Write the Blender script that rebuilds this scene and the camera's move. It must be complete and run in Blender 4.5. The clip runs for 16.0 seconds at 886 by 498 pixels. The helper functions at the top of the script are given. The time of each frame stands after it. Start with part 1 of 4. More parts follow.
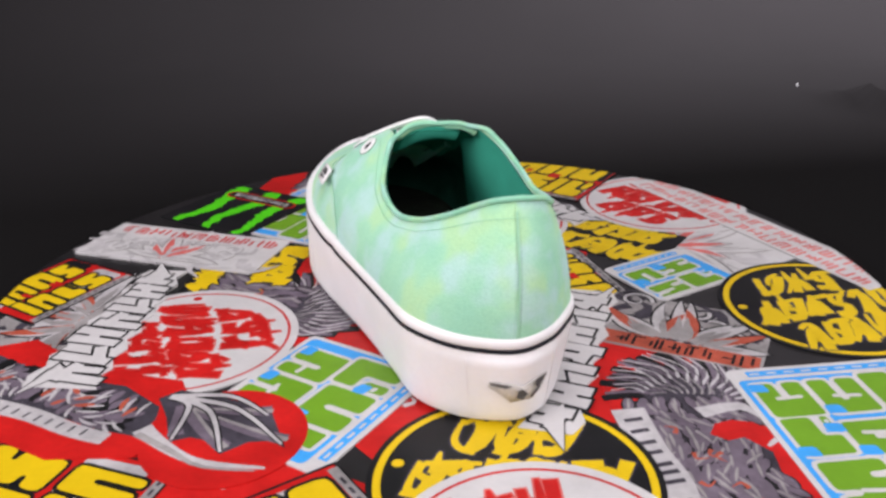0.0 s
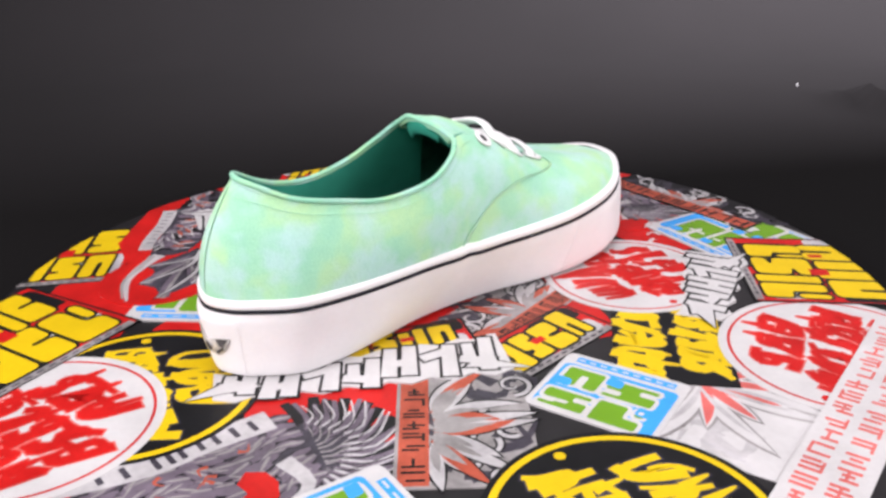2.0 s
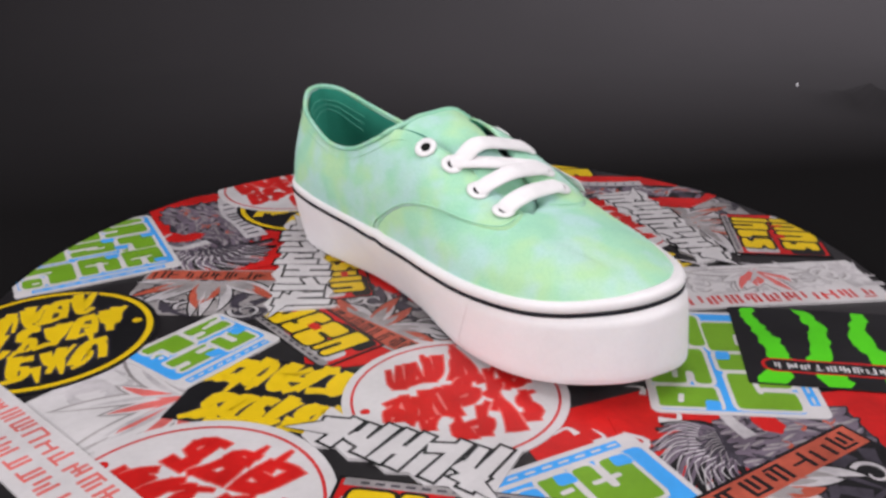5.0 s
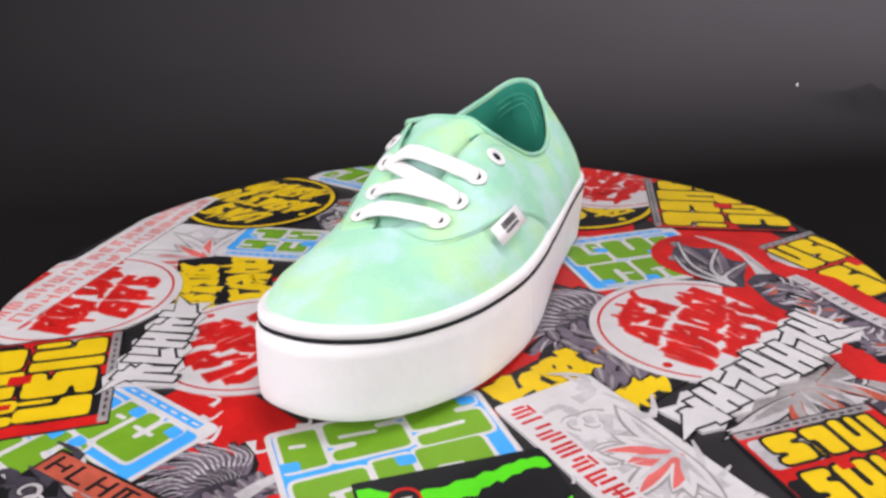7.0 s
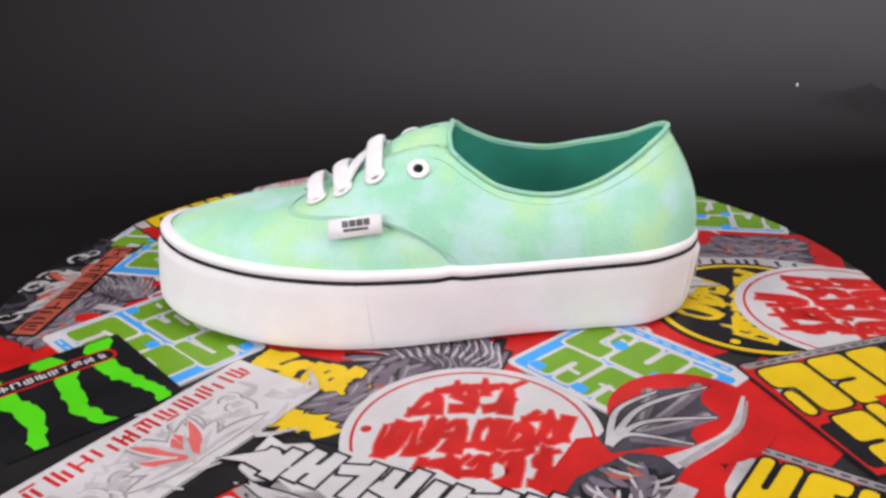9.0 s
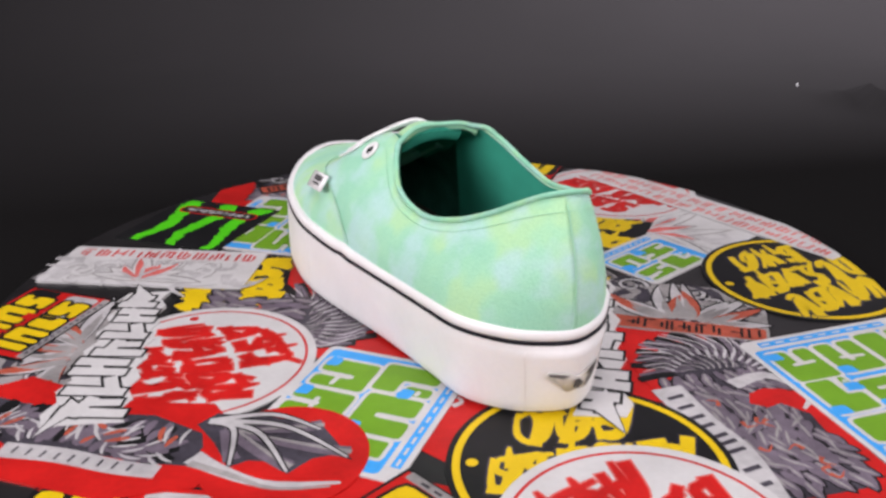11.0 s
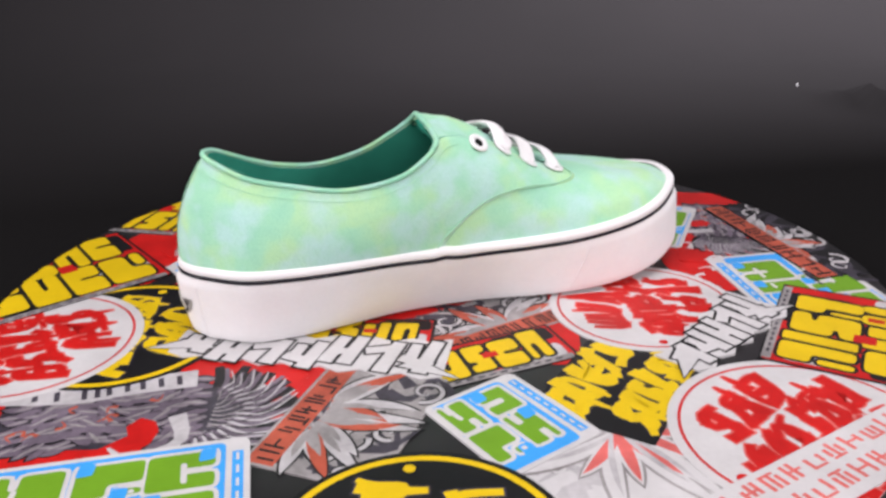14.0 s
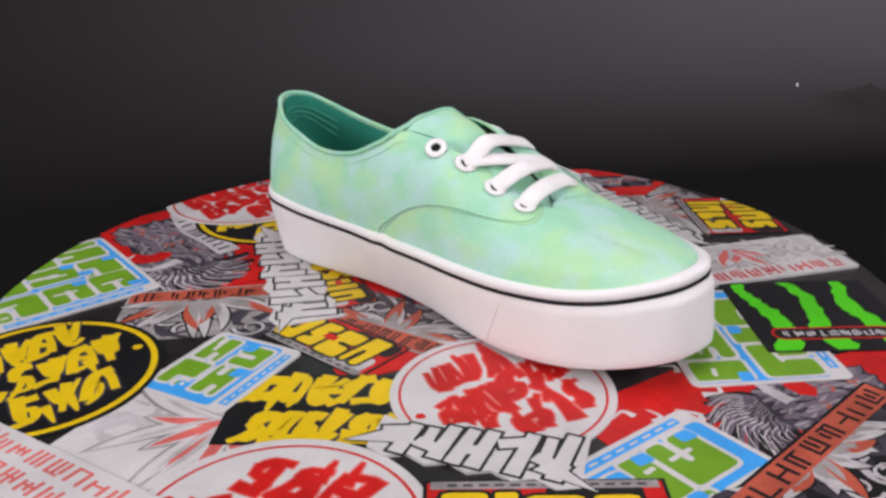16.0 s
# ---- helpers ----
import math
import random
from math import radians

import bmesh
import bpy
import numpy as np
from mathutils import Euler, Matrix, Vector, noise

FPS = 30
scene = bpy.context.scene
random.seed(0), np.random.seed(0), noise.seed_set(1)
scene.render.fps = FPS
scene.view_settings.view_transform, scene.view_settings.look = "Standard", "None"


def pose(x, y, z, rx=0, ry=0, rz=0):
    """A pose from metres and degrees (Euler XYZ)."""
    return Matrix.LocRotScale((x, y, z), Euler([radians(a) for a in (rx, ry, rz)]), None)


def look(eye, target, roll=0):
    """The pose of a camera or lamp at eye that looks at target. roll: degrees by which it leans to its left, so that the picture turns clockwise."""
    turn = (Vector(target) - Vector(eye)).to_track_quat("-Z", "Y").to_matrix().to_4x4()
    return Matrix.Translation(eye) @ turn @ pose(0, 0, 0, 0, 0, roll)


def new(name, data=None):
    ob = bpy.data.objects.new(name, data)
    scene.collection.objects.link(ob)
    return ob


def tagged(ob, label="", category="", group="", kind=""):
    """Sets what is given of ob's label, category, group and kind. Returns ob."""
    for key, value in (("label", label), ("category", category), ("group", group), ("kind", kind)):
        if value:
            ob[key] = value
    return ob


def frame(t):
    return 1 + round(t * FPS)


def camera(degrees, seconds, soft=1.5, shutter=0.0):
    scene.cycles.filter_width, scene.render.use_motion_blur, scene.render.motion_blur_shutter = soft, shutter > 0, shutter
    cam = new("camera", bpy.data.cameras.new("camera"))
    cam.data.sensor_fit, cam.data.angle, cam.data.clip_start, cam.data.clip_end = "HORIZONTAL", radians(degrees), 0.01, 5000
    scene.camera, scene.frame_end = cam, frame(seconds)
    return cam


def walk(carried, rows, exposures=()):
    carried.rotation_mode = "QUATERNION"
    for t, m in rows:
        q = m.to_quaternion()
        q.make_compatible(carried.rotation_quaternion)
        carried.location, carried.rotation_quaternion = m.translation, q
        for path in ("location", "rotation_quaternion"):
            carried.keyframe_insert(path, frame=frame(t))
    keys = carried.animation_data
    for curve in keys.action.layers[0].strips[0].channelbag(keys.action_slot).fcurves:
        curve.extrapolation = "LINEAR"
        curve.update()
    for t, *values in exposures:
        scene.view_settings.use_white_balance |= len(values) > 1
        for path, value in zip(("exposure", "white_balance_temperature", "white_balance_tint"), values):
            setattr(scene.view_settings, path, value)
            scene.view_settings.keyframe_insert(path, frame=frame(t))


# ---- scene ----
TOP = 0.03      # the turntable's upper face stands this high above the paper
RADIUS = 0.246

# ---- camera: it stands still ----
cam = camera(54.3, 16.0, soft=2.9)
EYE = pose(0.0006, -0.4382, 0.2088 + TOP, 67.165, 1.168, -0.612)
# the film camera's automatic exposure, in stops
STOPS = [(0.0, 0.02), (0.5, 0.04), (1.0, 0.33), (1.5, 0.37), (2.0, 0.38), (2.5, 0.24), (3.0, 0.02), (3.5, -0.10), (4.0, -0.19), (4.5, -0.24), (5.5, -0.10), (7.0, 0.13), (7.5, 0.10), (8.0, 0.00),
         (8.5, -0.05), (9.0, -0.08), (9.5, 0.08), (10.0, -0.09), (11.3, 0.04), (12.5, 0.32), (13.0, 0.31), (13.5, 0.32), (14.0, 0.10), (14.5, -0.04), (15.0, -0.15), (15.5, -0.20), (16.0, -0.24)]
walk(cam, [(0.0, EYE), (16.0, EYE)], STOPS)

# seconds; millimetres x, y, z; degrees: the turntable spins, and runs slightly out of true
TURNS = [
    (0.0, -0.16, -0.53, 0.04, 0.153, 0.252, -0.09),
    (0.5, -0.71, -0.51, 0.24, 0.089, 0.297, -15.94),
    (1.0, -1.12, -0.09, 0.23, 0.038, 0.361, -31.75),
    (1.5, -1.45, 0.80, 0.11, 0.053, 0.396, -47.58),
    (2.0, -1.35, 1.39, 0.17, 0.090, 0.318, -63.42),
    (2.5, -0.75, 1.56, 0.08, 0.132, 0.286, -79.32),
    (3.0, -0.22, 1.04, 0.46, 0.177, 0.181, -95.15),
    (3.5, 0.19, 0.13, 0.86, 0.231, 0.067, -110.95),
    (4.0, 0.39, -0.80, 1.28, 0.289, -0.093, -126.69),
    (4.5, 0.50, -1.59, 1.79, 0.340, -0.226, -142.47),
    (5.0, 0.00, -1.22, 2.08, 0.239, -0.280, -158.48),
    (5.5, 0.12, -0.65, 2.16, 0.121, -0.249, -174.49),
    (6.0, 0.80, -0.13, 1.91, -0.022, -0.154, -190.57),
    (6.5, 1.74, -0.06, 1.31, -0.157, -0.014, -206.70),
    (7.0, 2.42, -0.82, -0.04, -0.234, 0.251, -222.89),
    (7.5, 2.46, -1.17, -0.64, -0.280, 0.260, -238.95),
    (8.0, 2.05, -1.50, -1.16, -0.292, 0.276, -254.91),
    (8.5, 1.21, -1.63, -1.49, -0.198, 0.325, -270.76),
    (9.0, 0.43, -1.13, -2.21, -0.055, 0.472, -286.68),
    (9.5, -0.41, 0.58, -2.43, 0.123, 0.442, -302.29),
    (10.0, -1.14, 2.42, -3.05, 0.317, 0.387, -318.09),
    (10.5, 0.27, 1.30, -1.38, 0.244, 0.307, -333.86),
    (11.0, 0.41, 0.92, -0.78, 0.237, 0.304, -349.66),
    (11.5, 0.02, 0.37, -0.28, 0.189, 0.327, -365.51),
    (12.0, -0.76, 0.09, 0.05, 0.126, 0.363, -381.40),
    (12.5, -1.26, 0.14, 0.29, 0.101, 0.465, -397.28),
    (13.0, -1.22, 1.29, 0.11, 0.113, 0.459, -413.17),
    (13.5, -1.15, 1.76, 0.06, 0.146, 0.351, -429.12),
    (14.0, -0.49, 1.50, 0.21, 0.161, 0.184, -444.95),
    (14.5, 0.07, 0.77, 0.55, 0.202, 0.096, -460.79),
    (15.0, 0.44, -0.31, 1.01, 0.268, -0.088, -476.50),
    (15.5, 0.48, -1.22, 1.63, 0.300, -0.215, -492.27),
    (16.0, 0.62, -1.72, 1.98, 0.337, -0.336, -507.98),
]


# ---- light ----
world = bpy.data.worlds.new("world")
scene.world = world
world.use_nodes = True
world.node_tree.nodes["Background"].inputs[0].default_value = (0.9, 0.95, 1.0, 1)
world.node_tree.nodes["Background"].inputs[1].default_value = 0.02


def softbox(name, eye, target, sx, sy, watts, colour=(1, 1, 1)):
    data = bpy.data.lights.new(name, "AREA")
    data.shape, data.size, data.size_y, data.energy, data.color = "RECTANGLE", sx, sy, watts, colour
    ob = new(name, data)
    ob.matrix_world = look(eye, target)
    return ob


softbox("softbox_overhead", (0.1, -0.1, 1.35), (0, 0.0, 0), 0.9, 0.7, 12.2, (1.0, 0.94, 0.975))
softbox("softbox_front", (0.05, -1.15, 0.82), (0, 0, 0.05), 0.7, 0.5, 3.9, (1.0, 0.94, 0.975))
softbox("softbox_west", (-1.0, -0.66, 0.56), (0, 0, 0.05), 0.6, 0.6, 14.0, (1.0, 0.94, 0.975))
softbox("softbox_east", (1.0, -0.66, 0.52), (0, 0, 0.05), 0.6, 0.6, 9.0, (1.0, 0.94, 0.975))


# Unseen area lamp, added only to brighten the paper towards its top.
softbox("added_backdrop_brightener", (1.02, 0.60, 0.95), (0.94, 1.3, 0.78), 1.95, 0.25, 250, (0.98, 0.91, 1.0))


# ---- materials ----
def nodes_of(name, rough=0.5, metal=0.0, spec=0.5):
    m = bpy.data.materials.new(name)
    m.use_nodes = True
    nt = m.node_tree
    b = nt.nodes["Principled BSDF"]
    b.inputs["Roughness"].default_value = rough
    b.inputs["Metallic"].default_value = metal
    b.inputs["Specular IOR Level"].default_value = spec
    return m, nt, b


def coords(nt, scale=(1, 1, 1)):
    tc, mp = nt.nodes.new("ShaderNodeTexCoord"), nt.nodes.new("ShaderNodeMapping")
    mp.inputs["Scale"].default_value = scale
    nt.links.new(tc.outputs["Object"], mp.inputs[0])
    return mp.outputs[0]


def noise_node(nt, vec, scale, detail=3.0, rough=0.5):
    n = nt.nodes.new("ShaderNodeTexNoise")
    n.inputs["Scale"].default_value, n.inputs["Detail"].default_value = scale, detail
    n.inputs["Roughness"].default_value = rough
    nt.links.new(vec, n.inputs["Vector"])
    return n.outputs["Fac"]


def ramp(nt, fac, stops):
    r = nt.nodes.new("ShaderNodeValToRGB")
    while len(r.color_ramp.elements) < len(stops):
        r.color_ramp.elements.new(0.5)
    for e, (p, c) in zip(r.color_ramp.elements, stops):
        e.position, e.color = p, (*c, 1)
    nt.links.new(fac, r.inputs[0])
    return r.outputs[0]


def mix(nt, fac, a, b, mode="MIX"):
    n = nt.nodes.new("ShaderNodeMix")
    n.data_type, n.blend_type = "RGBA", mode
    for socket, v in ((n.inputs[0], fac), (n.inputs[6], a), (n.inputs[7], b)):
        if isinstance(v, (float, int)):
            socket.default_value = v
        elif isinstance(v, tuple):
            socket.default_value = (*v, 1)
        else:
            nt.links.new(v, socket)
    return n.outputs[2]


def bump(nt, b, height, strength, distance):
    n = nt.nodes.new("ShaderNodeBump")
    n.inputs["Strength"].default_value, n.inputs["Distance"].default_value = strength, distance
    nt.links.new(height, n.inputs["Height"])
    nt.links.new(n.outputs[0], b.inputs["Normal"])


def surface(name, colour, rough=0.5, spec=0.5, vary=0.12, grain=60.0, fine=600.0, depth=0.0002, strength=0.15):
    """A plain surface with soft blotches, fine grain and slight relief."""
    m, nt, b = nodes_of(name, rough, 0.0, spec)
    v = coords(nt)
    big, small = noise_node(nt, v, grain, 4), noise_node(nt, v, fine, 2)
    dark = tuple(c * (1 - vary) for c in colour)
    light = tuple(min(1, c * (1 + vary)) for c in colour)
    c = ramp(nt, big, [(0.3, dark), (0.7, light)])
    c = mix(nt, 0.25, c, ramp(nt, small, [(0.3, dark), (0.7, light)]))
    nt.links.new(c, b.inputs["Base Color"])
    bump(nt, b, small, strength, depth)
    return m


def vinyl(name, colour, vary=0.10, rough=0.34):
    """Printed, laminated sticker."""
    return surface(name, colour, rough, 0.16, vary, 45.0, 350.0, 0.00008, 0.08)


INK = {
    "white": vinyl("white_vinyl", (0.50, 0.488, 0.492)),
    "red": vinyl("red_vinyl", (0.45, 0.012, 0.011), 0.25),
    "yellow": vinyl("yellow_vinyl", (0.62, 0.43, 0.008)),
    "black": vinyl("black_vinyl", (0.010, 0.010, 0.011), 0.3),
    "green": vinyl("green_vinyl", (0.135, 0.29, 0.018)),
    "blue": vinyl("blue_vinyl", (0.045, 0.30, 0.70)),
    "acid": vinyl("acid_green_vinyl", (0.075, 0.54, 0.01)),
    "grey": vinyl("grey_vinyl", (0.25, 0.235, 0.235), 0.4),
    "dark": vinyl("dark_grey_vinyl", (0.045, 0.040, 0.052), 0.6),
    "brick": vinyl("brick_red_vinyl", (0.36, 0.075, 0.045), 0.35),
    "pink": vinyl("faded_red_vinyl", (0.55, 0.12, 0.11), 0.25),
    "plum": vinyl("plum_grey_vinyl", (0.13, 0.105, 0.135), 0.4),
    "silver": vinyl("light_grey_vinyl", (0.40, 0.385, 0.395), 0.3),
}
DISC = surface("black_plastic", (0.014, 0.013, 0.014), 0.32, 0.5, 0.3)
RUBBER = surface("white_rubber", (0.78, 0.768, 0.775), 0.48, 0.4, 0.05, 40.0, 500.0, 0.0003, 0.2)
STRIPE = surface("black_rubber", (0.008, 0.008, 0.012), 0.75, 0.2)
# Copy of the teal lining, darkened: the toe's inner shade is in the colour.
TOE_LINING = surface("shaded_lining", (0.032, 0.135, 0.100), 1.0, 0.0, 0.3)
INSOLE = surface("dark_insole", (0.050, 0.055, 0.045), 1.0, 0.0, 0.3)
COTTON = surface("white_cotton", (0.78, 0.77, 0.775), 0.85, 0.15, 0.08, 90.0, 1400.0, 0.0006, 0.5)
ENAMEL = surface("white_enamel", (0.76, 0.76, 0.76), 0.35, 0.5, 0.05)
HOLE_SHADE = surface("hole_shade", (0.01, 0.012, 0.011), 0.9, 0.1, 0.2)
THREAD = surface("mint_thread", (0.36, 0.66, 0.47), 0.8, 0.2, 0.1)
WORN = surface("worn_grey_print", (0.50, 0.48, 0.45), 0.6, 0.3, 0.5, 120.0, 900.0)
SEAM = surface("grey_rubber_seam", (0.74, 0.715, 0.72), 0.7, 0.3)
PRINT = surface("charcoal_print", (0.085, 0.082, 0.085), 0.6, 0.3, 0.6, 150.0, 900.0)


def canvas(name, tones, dye=15.0, weave=900.0, seed=0.0):
    """Tie-dyed canvas: soft clouds of several greens and pale blue over a fine weave."""
    m, nt, b = nodes_of(name, 0.85, 0.0, 0.15)
    v = coords(nt)
    mp = nt.nodes.new("ShaderNodeMapping")
    mp.inputs["Location"].default_value = (seed, seed * 0.7, 0)
    nt.links.new(v, mp.inputs[0])
    v2 = mp.outputs[0]
    n1, n2, n3 = noise_node(nt, v2, dye * 2.2, 2.2, 0.5), noise_node(nt, v2, dye * 3.4, 2.0, 0.5), noise_node(nt, v2, dye * 8, 2, 0.5)
    c = ramp(nt, n1, [(0.34, tones[0]), (0.48, tones[1]), (0.56, tones[2]), (0.68, tones[3])])
    c = mix(nt, ramp(nt, n2, [(0.45, (0, 0, 0)), (0.62, (0.75, 0.75, 0.75))]), c, tones[4])
    c = mix(nt, ramp(nt, n3, [(0.45, (0, 0, 0)), (0.75, (0.35, 0.35, 0.35))]), c, tones[1])
    w = nt.nodes.new("ShaderNodeTexVoronoi")
    w.inputs["Scale"].default_value = weave
    nt.links.new(v, w.inputs["Vector"])
    c = mix(nt, ramp(nt, w.outputs["Distance"], [(0.2, (0, 0, 0)), (0.9, (0.18, 0.18, 0.18))]), c, (0.16, 0.44, 0.30))
    nt.links.new(c, b.inputs["Base Color"])
    bump(nt, b, w.outputs["Distance"], 0.35, 0.0003)
    fold = nt.nodes.new("ShaderNodeBump")
    fold.inputs["Strength"].default_value, fold.inputs["Distance"].default_value = 0.30, 0.0022
    nt.links.new(noise_node(nt, v2, 55.0, 2.0, 0.5), fold.inputs["Height"])
    weave_bump = b.inputs["Normal"].links[0].from_node
    nt.links.new(fold.outputs[0], weave_bump.inputs["Normal"])
    b.inputs["Sheen Weight"].default_value = 0.1
    return m


TONES = ((0.31, 0.62, 0.45), (0.355, 0.665, 0.455), (0.42, 0.69, 0.40), (0.445, 0.695, 0.39), (0.46, 0.67, 0.67))
CANVAS = canvas("tie_dyed_canvas", TONES)
CANVAS_TOE = canvas("tie_dyed_canvas_toe", TONES, 13.0, 900.0, 3.7)
CANVAS_INNER = canvas("tie_dyed_canvas_inner", TONES, 17.0, 900.0, 8.3)
BINDING = canvas("green_binding", ((0.24, 0.55, 0.39), (0.28, 0.59, 0.41), (0.34, 0.62, 0.36), (0.38, 0.63, 0.34), (0.36, 0.60, 0.54)), 20.0)
LINING_THREAD = surface("pale_teal_thread", (0.10, 0.40, 0.30), 0.8, 0.2, 0.1)
LINING = surface("teal_lining", (0.035, 0.27, 0.19), 0.9, 0.1, 0.12, 60.0, 1300.0, 0.0004, 0.4)


def paper():
    m, nt, b = nodes_of("black_paper", 0.9, 0.0, 0.06)
    v = coords(nt)
    n1, n2 = noise_node(nt, v, 2.2, 4), noise_node(nt, v, 260, 2)
    c = ramp(nt, n1, [(0.3, (0.0065, 0.0062, 0.0063)), (0.7, (0.008, 0.0075, 0.0077))])
    nt.links.new(c, b.inputs["Base Color"])
    bump(nt, b, n2, 0.08, 0.0006)
    return m


PAPER = paper()
WALLPAINT = surface("grey_wall_paint", (0.10, 0.10, 0.10), 0.8, 0.3, 0.1, 3.0, 90.0, 0.001)
SPECK = surface("white_speck", (0.8, 0.8, 0.8), 0.6)


# ---- mesh helpers ----
def finish(name, bm, material, smooth=True):
    me = bpy.data.meshes.new(name)
    bm.to_mesh(me)
    bm.free()
    if material:
        me.materials.append(material)
    for p in me.polygons:
        p.use_smooth = smooth
    return me


def part(name, bm, material, parent, label="", smooth=True):
    ob = new(name, finish(name, bm, material, smooth))
    ob.parent = parent
    if label:
        tagged(ob, label)
    return ob


def grid_bm(rows, closed=False, cap=False):
    """A sheet from rows of points; closed joins each row's ends."""
    bm = bmesh.new()
    vs = [[bm.verts.new(p) for p in r] for r in rows]
    n = len(rows[0])
    for a, b in zip(vs, vs[1:]):
        for i in range(n if closed else n - 1):
            j = (i + 1) % n
            try:
                bm.faces.new((a[i], a[j], b[j], b[i]))
            except ValueError:
                pass
    if cap:
        for r in (vs[0][::-1], vs[-1]):
            bm.faces.new(r)
    bmesh.ops.remove_doubles(bm, verts=bm.verts, dist=1e-6)
    bmesh.ops.recalc_face_normals(bm, faces=bm.faces)
    return bm


def lerp(a, b, f):
    return a + (b - a) * f


def along(points, u):
    """Catmull-Rom through points at the running index u."""
    n = len(points) - 1
    u = min(max(u, 0.0), n)
    i = min(int(u), n - 1)
    f = u - i
    p0, p1, p2, p3 = (points[min(max(j, 0), n)] for j in (i - 1, i, i + 1, i + 2))
    return tuple(0.5 * (2 * b + (c - a) * f + (2 * a - 5 * b + 4 * c - d) * f * f + (3 * b - a - 3 * c + d) * f ** 3)
                 for a, b, c, d in zip(p0, p1, p2, p3))


def tube(path, rx, ry, side, n=10, closed=False):
    """A flattened tube along path; side(i) gives the wide direction."""
    rows = []
    m = len(path)
    for i, p in enumerate(path):
        p = Vector(p)
        d = (Vector(path[(i + 1) % m if closed else min(i + 1, m - 1)]) - Vector(path[(i - 1) % m if closed else max(i - 1, 0)])).normalized()
        s = Vector(side(i))
        s = (s - d * s.dot(d)).normalized()
        up = d.cross(s)
        rows.append([tuple(p + s * rx * math.cos(a) + up * ry * math.sin(a)) for a in (2 * math.pi * k / n for k in range(n))])
    if closed:
        rows.append(rows[0])
    return grid_bm(rows, True, not closed)


# ---- backdrop: one sheet of black paper, swept up behind ----
def sweep():
    """One sheet, with a soft dent and crease near one edge."""
    profile = [(-1.6, 0.0), (-0.6, 0.0), (0.2, 0.0)] + [(0.25 + 0.02 * i, 0.0) for i in range(25)]
    profile += [(0.75 + 0.35 * math.sin(a), 0.35 - 0.35 * math.cos(a)) for a in (math.pi / 2 * k / 16 for k in range(17))]
    profile += [(1.10, 0.6), (1.105, 1.0), (1.11, 1.9)]
    xs = [-1.8, -1.4, -1.0, -0.8] + [-0.6 + 0.02 * i for i in range(71)] + [1.0, 1.4, 1.8]
    rows = []
    for y, z in profile:
        row = []
        for x in xs:
            d = 0.0
            if y > 0.3:
                a, b = (x - 0.485) * 0.93 + (y - 0.50) * 0.36, -(x - 0.485) * 0.36 + (y - 0.50) * 0.93
                d = 0.026 * math.exp(-(a / 0.022) ** 2 - (b / 0.055) ** 2) + 0.006 * math.exp(-((x - 0.56) / 0.05) ** 2 - ((y - 0.48) / 0.05) ** 2)
                d += 0.0016 * (noise.noise(Vector((x * 4, y * 5, 0.3))) + 1)
            row.append((x, y, z + d))
        rows.append(row)
    ob = new("backdrop", finish("backdrop", grid_bm(rows), PAPER))
    return tagged(ob, "black paper backdrop swept up from the table", "backdrop", kind="structure")


sweep()


def room():
    """Plain walls and ceiling that close the studio."""
    for name, (x0, y0, z0), (x1, y1, z1) in (
            ("floor", (-2.2, -2.2, -0.11), (2.2, 1.6, -0.01)), ("ceiling", (-2.2, -2.2, 2.3), (2.2, 1.6, 2.4)),
            ("wall_north", (-2.2, 1.5, -0.01), (2.2, 1.6, 2.3)), ("wall_south", (-2.2, -2.2, -0.01), (2.2, -2.1, 2.3)),
            ("wall_east", (2.1, -2.1, -0.01), (2.2, 1.5, 2.3)), ("wall_west", (-2.2, -2.1, -0.01), (-2.1, 1.5, 2.3))):
        bm = bmesh.new()
        bmesh.ops.create_cube(bm, size=1.0, matrix=Matrix.LocRotScale(((x0 + x1) / 2, (y0 + y1) / 2, (z0 + z1) / 2), None, (x1 - x0, y1 - y0, z1 - z0)))
        tagged(new(name, finish(name, bm, WALLPAINT, False)), "plain dark grey studio " + name.split("_")[0], name.split("_")[0], kind="structure")


room()

# ---- turntable ----
turntable = tagged(new("turntable"), "round black turntable covered with overlapping colourful stickers", "turntable")


def disc():
    rows = []
    for r, z in ((0.0, -TOP), (RADIUS - 0.004, -TOP), (RADIUS, -TOP + 0.004), (RADIUS, -0.0026), (RADIUS - 0.0008, -0.0014), (RADIUS - 0.002, -0.0012), (0.0, -0.0012)):
        rows.append([(r * math.cos(a), r * math.sin(a), z) for a in (2 * math.pi * k / 160 for k in range(160))])
    part("disc", grid_bm(rows, True), DISC, turntable, "glossy black round platter")


disc()


# ---- stickers ----
def clip(poly, radius):
    """Keeps the part of a polygon inside the platter."""
    n = 72
    out = list(poly)
    if max(math.hypot(x, y) for x, y in out) <= radius * 0.999:
        return out
    for k in range(n):
        a = 2 * math.pi * (k + 0.5) / n
        nx, ny = math.cos(a), math.sin(a)
        res = []
        for (x0, y0), (x1, y1) in zip(out, out[1:] + out[:1]):
            d0, d1 = x0 * nx + y0 * ny - radius, x1 * nx + y1 * ny - radius
            if d0 <= 0:
                res.append((x0, y0))
            if d0 * d1 < 0:
                f = d0 / (d0 - d1)
                res.append((x0 + (x1 - x0) * f, y0 + (y1 - y0) * f))
        out = res
        if len(out) < 3:
            return []
    return out


